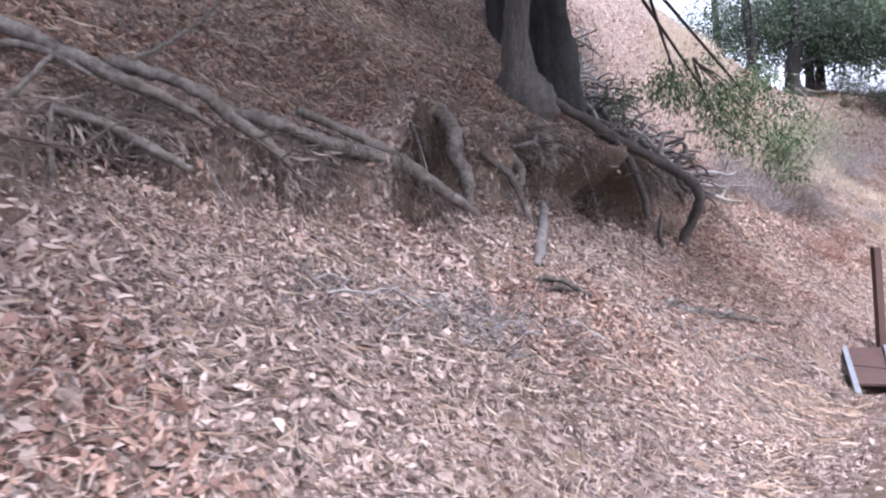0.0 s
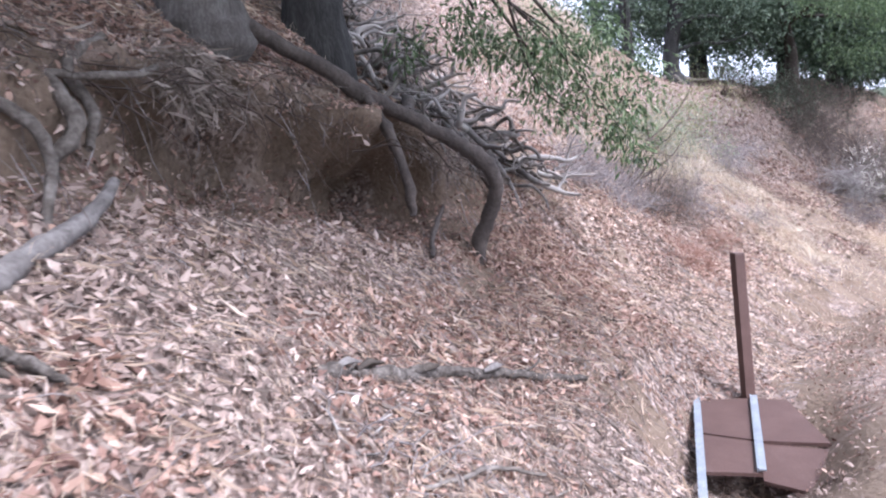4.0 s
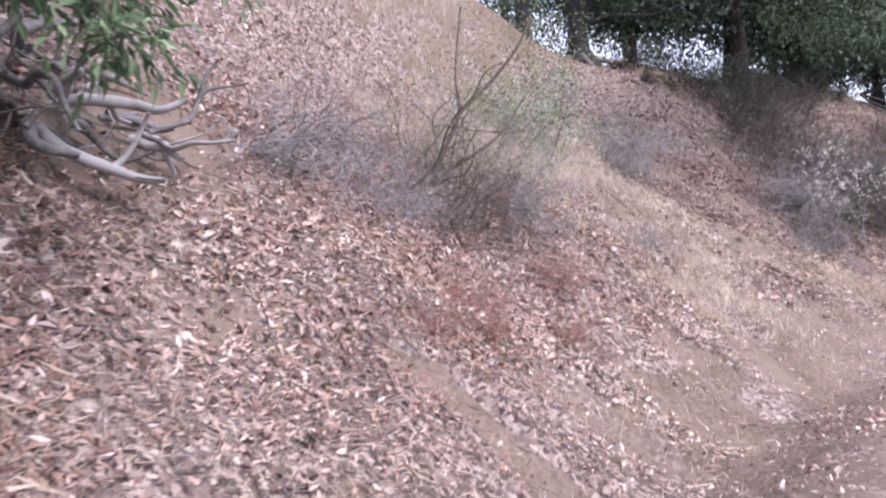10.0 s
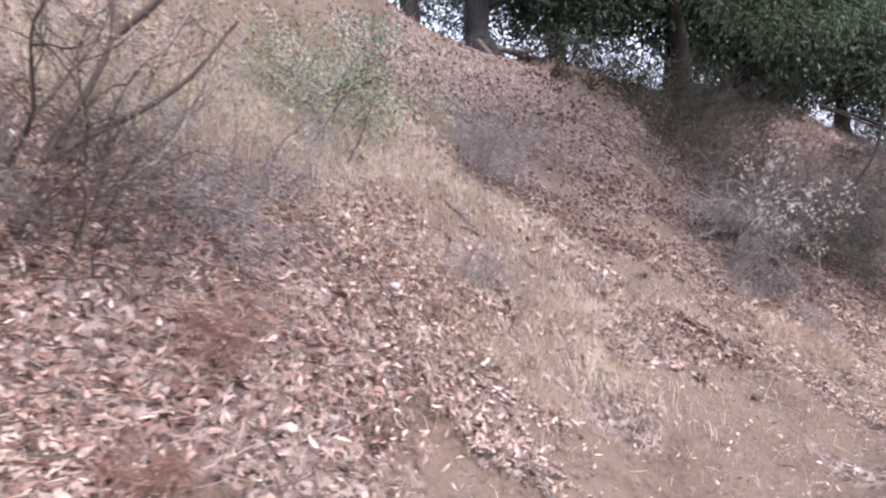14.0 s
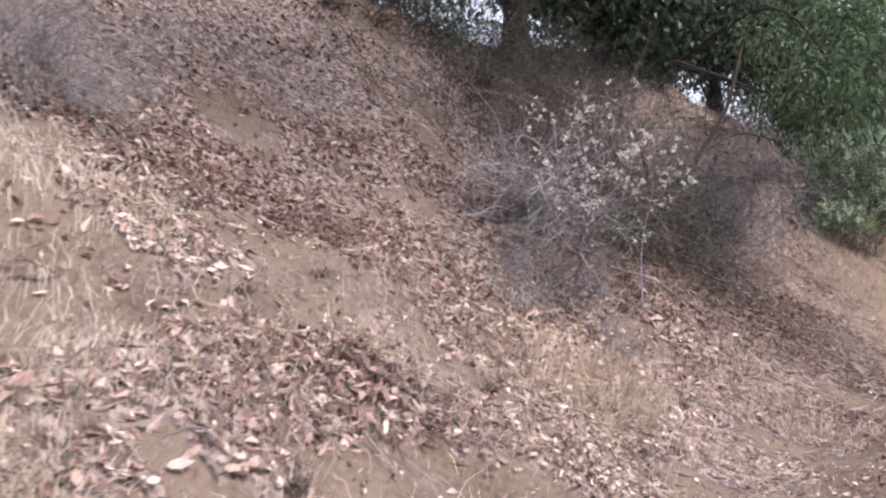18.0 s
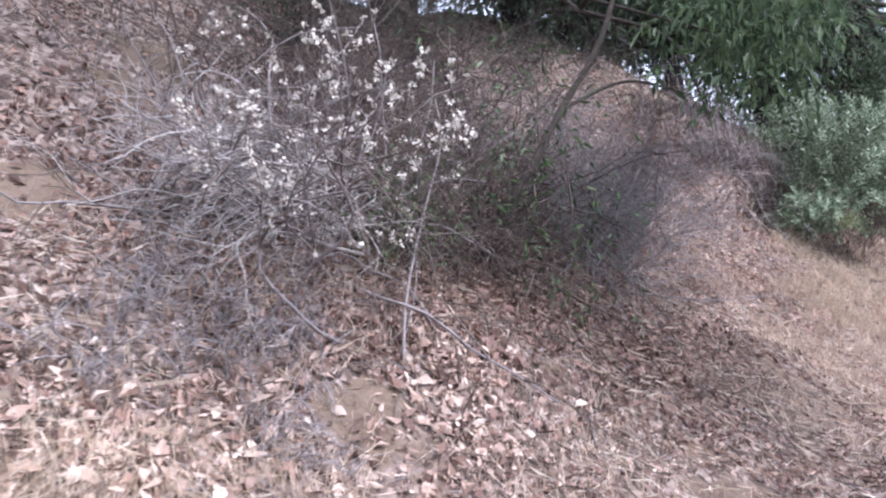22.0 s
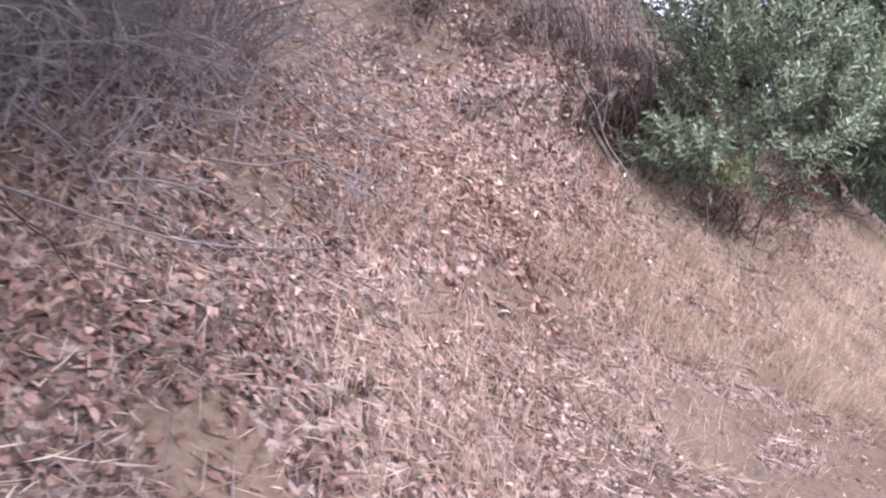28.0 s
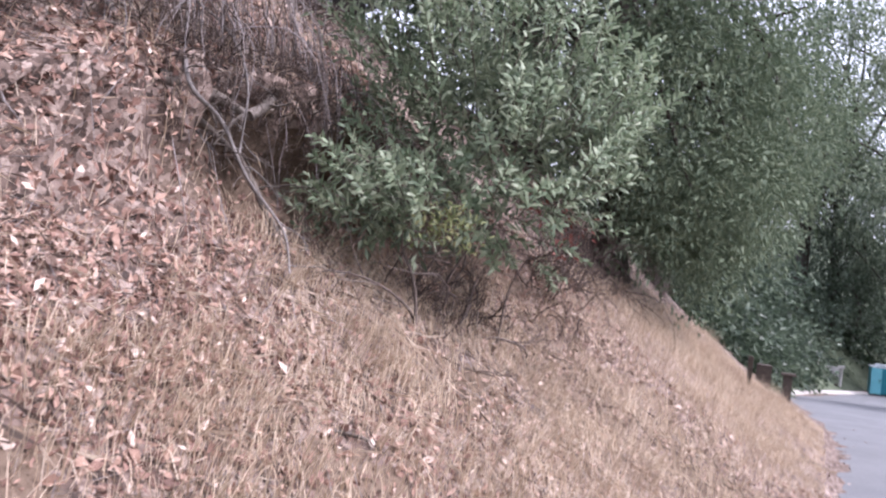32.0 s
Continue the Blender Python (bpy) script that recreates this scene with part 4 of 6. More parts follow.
tree = thing("bay_tree", (-5.5, 1.9, 3.0), "grey-barked bay tree with bare roots hanging from an eroded bank, unseen shading crowns added", "tree")
s = Soup()
trunk_line = [(-5.6, 1.92, 2.85), (-5.58, 1.95, 3.08), (-5.6, 1.92, 3.38), (-5.6, 1.87, 3.75), (-5.56, 1.88, 4.3), (-5.5, 2.05, 5.2), (-5.6, 2.3, 7.0), (-5.3, 2.7, 9.0)]
tube(s, rounded(trunk_line, 6), (0.22, 0.42, 0.40, 0.23, 0.17, 0.16, 0.15, 0.10), 14, 0.2, rng)
part("trunk", s, GREY_BARK, tree)
for seed, (pts, radii) in enumerate((
        ([(-4.75, -1.15, 3.15), (-4.55, -0.85, 3.05), (-4.30, -0.80, 2.85), (-4.18, -0.88, 2.55), (-4.10, -0.85, 2.3), (-4.08, -0.85, 2.05)], (0.10, 0.085, 0.08, 0.06)),
        ([(-4.20, -3.2, 3.0), (-3.88, -2.98, 2.86), (-3.85, -2.6, 2.72), (-3.90, -2.16, 2.60), (-3.95, -1.7, 2.46), (-4.0, -1.3, 2.24), (-3.95, -0.9, 1.98)], (0.05, 0.06, 0.07, 0.06)),
        ([(-4.15, -2.66, 3.0), (-3.98, -2.27, 2.78), (-3.95, -1.95, 2.62), (-4.0, -1.55, 2.42)], (0.04, 0.05, 0.05)),
        ([(-4.7, -5.0, 3.9), (-4.5, -4.55, 3.62), (-4.25, -4.38, 3.45), (-3.95, -4.27, 3.27), (-3.86, -4.05, 3.12), (-3.80, -3.8, 2.98), (-3.74, -3.6, 2.82)], (0.06, 0.055, 0.05, 0.04, 0.02)),
        ([(-4.1, -4.1, 3.35), (-3.9, -3.8, 3.18), (-3.80, -3.6, 3.04), (-3.74, -3.45, 2.86), (-3.70, -3.26, 2.70), (-3.66, -3.1, 2.52)], (0.045, 0.05, 0.05, 0.035)),
        ([(-3.9, -4.55, 3.0), (-3.82, -4.31, 2.93), (-3.76, -4.11, 2.80), (-3.66, -3.82, 2.58)], (0.03, 0.04, 0.035)),
        ([(-4.26, -3.9, 3.4), (-4.5, -3.5, 3.6), (-4.9, -2.95, 3.95), (-5.3, -2.5, 4.3)], (0.018, 0.018, 0.012)),
        ([(-3.60, -4.73, 2.45), (-3.72, -4.66, 2.82), (-3.80, -4.60, 3.05)], (0.022, 0.02, 0.012)),
        ([(-3.68, -4.92, 2.98), (-3.82, -4.69, 3.18), (-3.96, -4.50, 3.34)], (0.018, 0.02, 0.015)),
        ([(-4.25, -0.45, 2.55), (-4.18, -0.15, 2.30), (-4.10, -0.12, 2.08), (-3.80, -0.30, 1.70)], (0.035, 0.04, 0.035)),
        ([(-4.40, 0.08, 2.6), (-4.25, 0.17, 2.32), (-4.18, -0.02, 2.1)], (0.05, 0.055, 0.04)),
        ([(-4.39, -0.24, 2.66), (-4.40, 0.22, 2.61), (-4.50, 0.69, 2.65), (-4.66, 0.9, 2.74)], (0.018, 0.028, 0.028)),
        ([(-4.7, 0.6, 2.9), (-4.62, 0.3, 2.7), (-4.45, 0.35, 2.4), (-4.3, 0.2, 2.15)], (0.04, 0.04, 0.03)),
        ([(-4.55, -5.3, 3.45), (-4.25, -4.95, 3.42), (-4.05, -4.6, 3.42), (-3.9, -4.3, 3.2)], (0.03, 0.035, 0.02)))):
    root(tree, pts, radii, ROOT, seed=seed)
for seed, (pts, radii) in enumerate((
        ([(-5.4, 1.95, 3.45), (-5.5, 2.5, 3.25), (-5.35, 3.1, 2.92), (-5.2, 3.4, 2.66), (-5.0, 3.75, 2.45), (-4.75, 4.05, 2.2), (-4.52, 4.25, 1.98), (-4.40, 4.36, 1.74), (-4.48, 4.40, 1.45), (-4.62, 4.38, 1.2), (-4.72, 4.36, 0.9), (-4.80, 4.34, 0.4)], (0.085, 0.085, 0.085, 0.08, 0.075, 0.08, 0.10)),
        ([(-5.2, 3.4, 2.66), (-4.95, 3.42, 2.2), (-4.8, 3.45, 1.75), (-4.78, 3.45, 1.4)], (0.06, 0.055, 0.05)),
        ([(-4.88, 4.05, 1.45), (-4.68, 3.62, 1.18), (-4.52, 3.38, 1.0)], (0.02, 0.028, 0.025)))):
    root(tree, pts, radii, DARK_ROOT, seed=20 + seed)
# hair roots hanging under the lip
s = Soup()
for y in np.arange(-5.2, 5.6, 0.028):
    if float(grain(y, 1.0, 0.8, 75)) < 0.3:
        continue
    u = float(scarp_line(y)) + 0.12
    x = float(curve(TOE, y)) - u + 0.16
    z = float(road_z(y) + bank(u + 0.15, y)) - rng.uniform(0.0, 0.25)
    p = wander(rng, (x, y + rng.uniform(-0.05, 0.05), z), (rng.uniform(0, 0.5), rng.uniform(-0.5, 0.5), -1), rng.uniform(0.12, 0.5), 6, 0.55, 0.4)
    tube(s, p, (rng.uniform(0.002, 0.006), 0.0015), 3, capped=False)
tagged(part("root_hair", s, BROWN_TWIG, tree, "thin brown roots hanging below the lip"), kind="stuff")
for k in range(76):
    y = rng.uniform(-5.4, 4.2)
    u = float(scarp_line(y)) + rng.uniform(-0.05, 0.3)
    x = float(curve(TOE, y)) - u + 0.12
    z = float(road_z(y) + bank(u + 0.1, y)) + rng.uniform(-0.35, 0.05)
    p = wander(rng, (x, y, z), (rng.uniform(0.1, 0.7), rng.uniform(-0.3, 1.0), rng.uniform(-0.9, 0.1)), rng.uniform(0.4, 1.1), 6, 0.3, 0.5)
    s = Soup()
    tube(s, rounded(p, 2), (rng.choice((0.003, 0.005, 0.007, 0.011)), 0.002), 5)
    part("thin_root", s, DARK_TWIG if k % 3 else BROWN_TWIG, tree)


# dry fibres and grass hanging from the lip
s = Soup()
n = 60000
y = rng.uniform(-5.8, 6.2, n)
u = scarp_line(y) + rng.uniform(-0.02, 0.45, n)
ok = rng.random(n) < np.minimum(scarp(y) * 1.5, 1) * step(0.35, 0.75, grain(y, u, 0.7, 71)) * np.where(y > 3, 0.12, np.where(y > 1.5, 0.4, 1))
y, u = y[ok], u[ok]
x = curve(TOE, y) - u + 0.06
z = road_z(y) + bank(u + 0.1, y) + rng.uniform(-0.3, 0.03, len(y))
along = np.stack([rng.uniform(-0.1, 0.5, len(y)), rng.normal(size=len(y)) * 0.7, -rng.uniform(-0.1, 1.2, len(y))], 1)
leaves(s, np.stack([x, y, z], 1), along, rng.normal(size=(len(y), 3)), rng.uniform(0.05, 0.26, len(y)), rng.uniform(0.0015, 0.0035, len(y)), 0.1, rng.uniform(-0.3, 0.1, len(y)), True)
tagged(part("hanging_grass", s, FIBRE, tree, "dry dusty brown grass hanging from the lip", smooth=False), kind="stuff")


def crown(parent, centres, per, spread, length, width, material, name="crown", droop=0.4, seed=0, label=""):
    s = Soup()
    spray(s, np.random.default_rng(seed), centres, per, spread, length, width, droop)
    return tagged(part(name, s, material, parent, label, smooth=False), kind="stuff")


def limbs(parent, start, targets, radius, material, seed=0, name="limb"):
    r = np.random.default_rng(seed)
    for q in targets:
        a, q = np.asarray(start, float), np.asarray(q, float)
        mid = (a + q) / 2 + r.normal(size=3) * 0.12 * np.linalg.norm(q - a) + np.array([0, 0, 0.12 * np.linalg.norm(q - a)])
        s = Soup()
        tube(s, rounded([a, mid, q], 6), (radius, radius * 0.25), 6, 0.1, r)
        part(name, s, material, parent)


# hanging branch ahead of the tree
spray_at = np.array([(-5.3, 5.5, 3.7), (-4.9, 6.0, 3.2), (-5.1, 6.5, 2.9), (-4.45, 7.1, 2.05), (-4.05, 6.95, 1.75), (-5.4, 6.9, 3.2), (-5.3, 7.3, 2.7), (-5.0, 6.9, 2.45), (-4.7, 7.2, 2.3), (-4.7, 6.6, 3.3), (-4.6, 6.9, 2.9), (-5.8, 7.5, 3.3), (-5.9, 6.6, 3.6), (-6.3, 7.2, 3.5), (-5.6, 5.9, 3.3), (-4.3, 7.3, 2.6), (-4.2, 7.0, 2.2), (-4.9, 7.6, 3.4), (-4.4, 7.9, 3.0), (-5.0, 8.2, 3.6), (-6.0, 5.4, 3.4), (-5.9, 7.9, 4.0)])
limbs(tree, (-5.5, 2.1, 6.2), spray_at[[0, 5, 9]], 0.07, BARK, 3)
limbs(tree, (-5.4, 6.4, 3.9), spray_at[[1, 3, 4, 6, 8, 10]], 0.016, BARK, 4, "twig")
hang = np.concatenate([clumps(rng, c, (0.5, 0.55, 0.42) if c[2] > 2.2 else (0.2, 0.22, 0.2), 13 if c[2] > 2.2 else 8, 0.1) for c in spray_at])
crown(tree, hang, 15, 0.10, 0.13, 0.034, FRESH_BAY, droop=1.0, seed=5)
# unseen leaf masses overhead, added only to shade the bank
crown(tree, clumps(rng, (-3.3, 1.0, 7.4), (4.0, 7.5, 1.3), 520), 56, 0.38, 0.2, 0.075, BAY, "crown", seed=6)
crown(tree, clumps(rng, (-1.3, 0.8, 7.2), (2.0, 6.2, 0.8), 230), 46, 0.4, 0.22, 0.085, BAY, "crown", seed=7)
crown(tree, clumps(rng, (0.9, 3.6, 6.5), (2.0, 2.2, 0.8), 48), 46, 0.4, 0.22, 0.085, BAY, "crown", seed=17)
crown(tree, clumps(rng, (2.6, -2.6, 6.5), (1.6, 1.6, 0.8), 14), 46, 0.4, 0.22, 0.085, BAY, "crown", seed=18)
crown(tree, clumps(rng, (0.6, -6.6, 6.9), (2.6, 3.4, 1.0), 110), 46, 0.4, 0.22, 0.085, BAY, "crown", seed=9)

black = thing("charred_tree", (-6.75, 4.4, 3.75), "old tree with a wide blackened trunk above the eroded bank", "tree")
s = Soup()
tube(s, rounded([(-6.65, 4.1, 2.5), (-6.8, 4.3, 4.1), (-6.85, 4.3, 5.4), (-6.8, 4.6, 8.0)], 6), (0.5, 0.38, 0.33, 0.24), 14, 0.22, rng)
part("trunk", s, BLACK_BARK, black)
s = Soup()
tube(s, rounded([(-7.9, 4.1, 4.0), (-8.0, 4.3, 5.0), (-8.05, 4.4, 6.0), (-8.1, 4.6, 8.0)], 6), (0.28, 0.2, 0.18, 0.14), 12, 0.2, rng)
part("trunk", s, BLACK_BARK, black)
crown(black, clumps(rng, (-6.6, 6.0, 8.4), (3.0, 3.6, 1.5), 170), 60, 0.36, 0.18, 0.07, OAK, seed=8)


# ---- logs and loose wood on the bank ----
def log(name, points, radii, material, label, seed, sides=9, category="log"):
    e = thing(name, tuple(points[len(points) // 2]), label, category)
    r = np.random.default_rng(seed)
    s = Soup()
    p = rounded(points, 5)
    tube(s, p + 0.008 * r.normal(size=p.shape), radii, sides, 0.25, r)
    part("stem", s, material, e)
    return e


log("root_stub", [(-4.05, 0.22, 1.93), (-3.92, 0.05, 1.80), (-3.72, -0.25, 1.66), (-3.45, -0.62, 1.54), (-3.30, -0.88, 1.42)], (0.03, 0.045, 0.058, 0.062, 0.03), SILVER, "smooth silvery bare root stub lying on leaves", 31)
e = log("fallen_log", [(-2.98, 0.55, 0.80), (-3.0, 0.75, 0.75), (-3.05, 0.95, 0.66), (-3.06, 1.2, 0.60), (-3.10, 1.4, 0.53), (-3.12, 1.65, 0.49), (-3.11, 1.9, 0.41), (-3.08, 2.35, 0.28), (-2.95, 2.75, 0.15), (-2.85, 3.1, 0.04)],
        (0.035, 0.06, 0.05, 0.064, 0.048, 0.058, 0.042, 0.046, 0.03, 0.034, 0.022), ROTTEN, "long grey-brown rotting log half buried in leaves", 32, 11)
r = np.random.default_rng(132)
for k in range(4):
    y = (0.82, 1.02, 1.55, 2.2)[k]
    x, z = float(np.interp(y, (0.55, 1.4, 2.35, 3.1), (-2.98, -3.1, -3.08, -2.85))), float(np.interp(y, (0.55, 1.4, 2.35, 3.1), (0.84, 0.57, 0.31, 0.06)))
    s = Soup()
    w = r.uniform(0.02, 0.045)
    tube(s, [(x + 0.03, y - 0.10, z + 0.02), (x + 0.045, y, z + 0.035 + r.uniform(-0.01, 0.015)), (x + 0.035, y + 0.12, z + 0.005)], (w * 0.4, w, w * 0.3), 5, 0.7, r)
    part("bark_flake", s, DARK_WOOD if k % 3 else SILVER, e)
for k, (y, d) in enumerate(((0.95, (0.5, -0.3, 0.5)), (1.75, (0.4, 0.5, 0.4)), (2.5, (0.5, 0.6, 0.2)))):
    s = Soup()
    x, z = float(np.interp(y, (0.55, 1.4, 2.35, 3.1), (-2.98, -3.1, -3.08, -2.85))), float(np.interp(y, (0.55, 1.4, 2.35, 3.1), (0.82, 0.54, 0.29, 0.05)))
    tube(s, wander(r, (x, y, z), d, 0.22, 4, 0.3), (0.014, 0.006), 6, 0.2, r)
    part("branch_stub", s, ROTTEN, e)
e = log("bark_slab", [(-3.22, -1.12, 1.27), (-3.14, -0.98, 1.335), (-3.06, -0.86, 1.30), (-2.98, -0.74, 1.20), (-2.88, -0.64, 1.10)], (0.014, 0.03, 0.026, 0.03, 0.012), ROTTEN, "dark arched piece of broken bark lying among leaves", 33, 7, category="bark")
for pts, rad, wood in (([(-3.08, -1.04, 1.24), (-3.02, -0.92, 1.25), (-2.95, -0.82, 1.18)], 0.03, DARK_WOOD), ([(-3.06, -0.9, 1.31), (-3.1, -0.72, 1.22), (-3.08, -0.55, 1.16)], 0.012, SILVER)):
    s = Soup()
    tube(s, rounded(pts, 4), (rad * 0.5, rad, rad * 0.4), 7, 0.5, np.random.default_rng(133))
    part("shard", s, wood, e)
log("crooked_stick", [(-2.33, 0.62, 0.26), (-2.31, 0.95, 0.2), (-2.30, 1.19, 0.16), (-2.18, 1.45, 0.03)], (0.012, 0.016, 0.012), ROOT, "thin crooked stick lying on leaves", 34, 6, "stick")
log("broken_branch", [(-1.95, -3.6, 0.72), (-2.15, -3.2, 0.78), (-2.25, -2.7, 0.74), (-2.3, -2.2, 0.68)], (0.02, 0.03, 0.02), SILVER, "grey broken branch half buried in leaves", 35, 6, "stick")


def scattered_sticks():
    r = np.random.default_rng(12)
    for n in range(46):
        u, y = r.uniform(0.1, 4.2), r.uniform(-4, 33)
        x = float(curve(TOE, y)) - u
        turn, ln = r.uniform(0, np.pi), r.uniform(0.2, 0.8)
        q = [(x + k * ln * math.cos(turn) + r.normal() * 0.02, y + k * ln * math.sin(turn) + r.normal() * 0.02) for k in (-0.5, -0.2, 0.15, 0.5)]
        pts = [(a, b, float(ground_z(a, b)) + 0.025) for a, b in q]
        e = thing("stick", pts[1], "thin dry stick lying on the leaf litter", "stick", "sticks on the bank")
        s = Soup()
        tube(s, rounded(pts, 3), (0.006, 0.011, 0.005), 5, 0.2, r)
        part("stem", s, (ROOT, SILVER, DARK_ROOT)[n % 3], e)


scattered_sticks()


def dark_tufts():
    r = np.random.default_rng(15)
    for n in range(34):
        y = r.uniform(14.5, 29.5) if n < 26 else r.uniform(-5, 9)
        x = float(curve(TOE, y)) - r.uniform(0.3, 2.3)
        b = np.array((x, y, float(ground_z(x, y))))
        e = thing("dry_tuft", tuple(b), "small dark dry grass tuft on the bank", "grass tuft", "dark tufts on the bank")
        s = Soup()
        k = 60
        at = b + r.normal(size=(k, 3)) * (0.04, 0.04, 0.01)
        blades(s, at, np.column_stack([r.normal(size=k) * 0.9 + 0.2, r.normal(size=k) * 0.9, np.full(k, -0.25)]), r.uniform(0.05, 0.16, k), r.uniform(0.004, 0.008, k), r)
        part("blade_tuft", s, DARK_TWIG if n % 3 else FIBRE, e)


dark_tufts()


def twig_heap(x, y, seed, label):
    r = np.random.default_rng(seed)
    e = thing("twig_heap", (x, y, float(ground_z(x, y))), label, "twigs", "heaps of twigs on the bank")
    for n in range(26):
        a, b = x + r.normal() * 0.16, y + r.normal() * 0.28
        s = Soup()
        twiggy(s, r, (a, b, float(ground_z(a, b)) + r.uniform(0.03, 0.10)), (r.normal() * 0.5, r.normal(), r.normal() * 0.15), r.uniform(0.25, 0.55), r.uniform(0.004, 0.011), 1, 3, 0.4, 0.1, 5)
        part("twig", s, (GREY_TWIG, SILVER, PALE_TWIG)[n % 3], e)


for n, (x, y) in enumerate(((-2.78, -1.8), (-2.8, -2.6), (-2.75, -2.2), (-2.7, -3.4), (-2.45, 0.8))):
    twig_heap(x, y, 290 + n, "heap of broken grey twigs lying on fallen leaves")


# ---- brush pile of dead limbs ----
def brush_pile():
    r = np.random.default_rng(44)
    e = thing("brush_pile", (-6.2, 6.6, 1.9), "tangled pile of grey dead branches and roots lying on the bank", "brush pile")
    for n in range(180):
        y = r.uniform(4.8, 8.3)
        u = r.uniform(3.1, 6.0)
        x = float(curve(TOE, y)) - u
        z = float(ground_z(x, y)) + r.uniform(0.05, 0.45)
        ln = r.uniform(0.5, 1.4)
        d = np.array([r.uniform(-0.4, 1.0), r.uniform(-0.7, 1.1), 0.0])
        d[2] = -0.8 * d[0] + r.uniform(-0.25, 0.3)
        s = Soup()
        rad = r.choice((0.012, 0.018, 0.026, 0.036, 0.05))
        if rad > 0.025:
            line = rounded(wander(r, (x, y, z), d, ln, 5, 0.38, 0.05), 3)
            tube(s, line, (rad, rad * 0.9, rad * 0.45), 7, 0.2, r)
            k = int(r.integers(4, 11))
            tube(s, rounded(wander(r, line[k], d + 0.8 * r.normal(size=3), ln * 0.5, 4, 0.35, 0.05), 2), (rad * 0.6, rad * 0.25), 6, 0.2, r)
        else:
            twiggy(s, r, (x, y, z), d, ln, rad, 1, 3, 0.4, 0.05, 6)
        tagged(part("branch", s, (ROOT, SILVER, PALE_TWIG)[n % 3], e), kind="stuff")
    for pts, rad in (([(-6.35, 6.2, 2.25), (-6.1, 6.35, 2.0), (-5.95, 6.5, 1.85), (-5.6, 6.35, 1.45), (-5.4, 6.2, 1.15)], 0.035),
                     ([(-6.5, 6.9, 2.0), (-6.15, 6.75, 1.95), (-5.95, 6.5, 1.85)], 0.03),
                     ([(-6.6, 7.3, 1.95), (-6.3, 7.4, 1.8), (-5.9, 7.3, 1.55), (-5.75, 7.5, 1.45)], 0.045),
                     ([(-5.57, 4.62, 2.43), (-5.35, 4.55, 2.25), (-5.18, 4.52, 2.02)], 0.025),
                     ([(-5.9, 5.35, 2.3), (-5.6, 5.42, 2.02), (-5.47, 5.56, 1.7), (-5.40, 5.69, 1.40)], 0.06),
                     ([(-7.82, 6.57, 3.58), (-7.33, 6.45, 3.13), (-6.93, 6.56, 2.7), (-6.6, 6.5, 2.4)], 0.035),
                     ([(-5.39, 5.05, 2.13), (-5.9, 5.5, 2.36), (-6.42, 6.01, 2.52)], 0.03),
                     ([(-5.47, 5.55, 1.9), (-6.13, 6.06, 2.25), (-6.76, 6.82, 2.37), (-6.78, 7.26, 2.25)], 0.028),
                     ([(-5.53, 6.1, 1.6), (-6.1, 6.6, 1.9), (-6.6, 7.2, 2.1), (-7.29, 7.93, 2.5)], 0.055),
                     ([(-6.1, 6.5, 1.85), (-5.75, 6.4, 1.55), (-5.37, 6.32, 1.05)], 0.03),
                     ([(-6.75, 7.0, 2.0), (-6.52, 7.48, 1.8), (-6.36, 7.75, 1.58)], 0.045),
                     ([(-7.43, 8.31, 2.43), (-7.3, 8.6, 2.3), (-7.25, 8.9, 2.15)], 0.03),
                     ([(-8.3, 8.2, 3.3), (-7.9, 8.6, 3.1), (-7.6, 9.1, 2.7)], 0.035),
                     ([(-5.3, 4.1, 2.46), (-5.8, 4.7, 2.66), (-6.35, 5.21, 2.82)], 0.07)):
        s = Soup()
        tube(s, rounded(pts, 5), (rad, rad * 1.2, rad * 0.5), 7, 0.2, r)
        part("branch", s, DARK_ROOT if rad > 0.05 else SILVER, e)


brush_pile()


# ---- shrubs ----
def dead_shrub(name, base, size, stems, label, material, seed, up=(0.2, 0, 1), wild=0.3, sag=0.15, radius=0.012, fork=4, depth=2, group="", fine=None):
    r = np.random.default_rng(seed)
    e = thing(name, base, label, "shrub", group)
    tips = []
    side = Soup()
    for n in range(stems):
        main = Soup()
        b = np.array(base) + r.normal(size=3) * np.array([size * 0.18, size * 0.22, 0])
        b[2] = float(ground_z(b[0], b[1])) - 0.02
        d = np.array(up) + 0.55 * r.normal(size=3)
        twiggy(side, r, b, d, size * r.uniform(0.6, 1.15), radius * r.uniform(0.6, 1.2), depth, fork, wild, sag, 5, tips, main)
        part("stem", main, material, e)
    tagged(part("brushwood", side, fine or material, e), kind="stuff")
    return e, np.array(tips)


def at_ground(x, y, lift=0.0):
    return (x, y, float(ground_z(x, y)) + lift)


# bare sapling with dry leaves and a pale green top
e, tips = dead_shrub("dry_sapling", at_ground(-6.75, 12.2), 1.5, 9, "thin bare brown sapling with dry twigs and a few pale leaves", BROWN_TWIG, 51, (0.15, 0.35, 1), 0.2, 0.0, 0.02)
for k, pts in enumerate(([(-6.8, 12.2, 1.15), (-6.6, 12.45, 1.6), (-6.48, 12.6, 1.98), (-6.55, 12.7, 2.5), (-6.45, 12.8, 3.3)], [(-6.48, 12.6, 1.98), (-6.2, 12.9, 2.3), (-5.9, 13.2, 2.75), (-5.7, 13.3, 3.2)], [(-6.7, 12.3, 1.2), (-6.2, 12.9, 1.6), (-5.95, 13.3, 2.1)])):
    s = Soup()
    tube(s, rounded(pts, 5), (0.035, 0.02, 0.01), 7, 0.2, rng)
    part("stem", s, BROWN_TWIG, e)
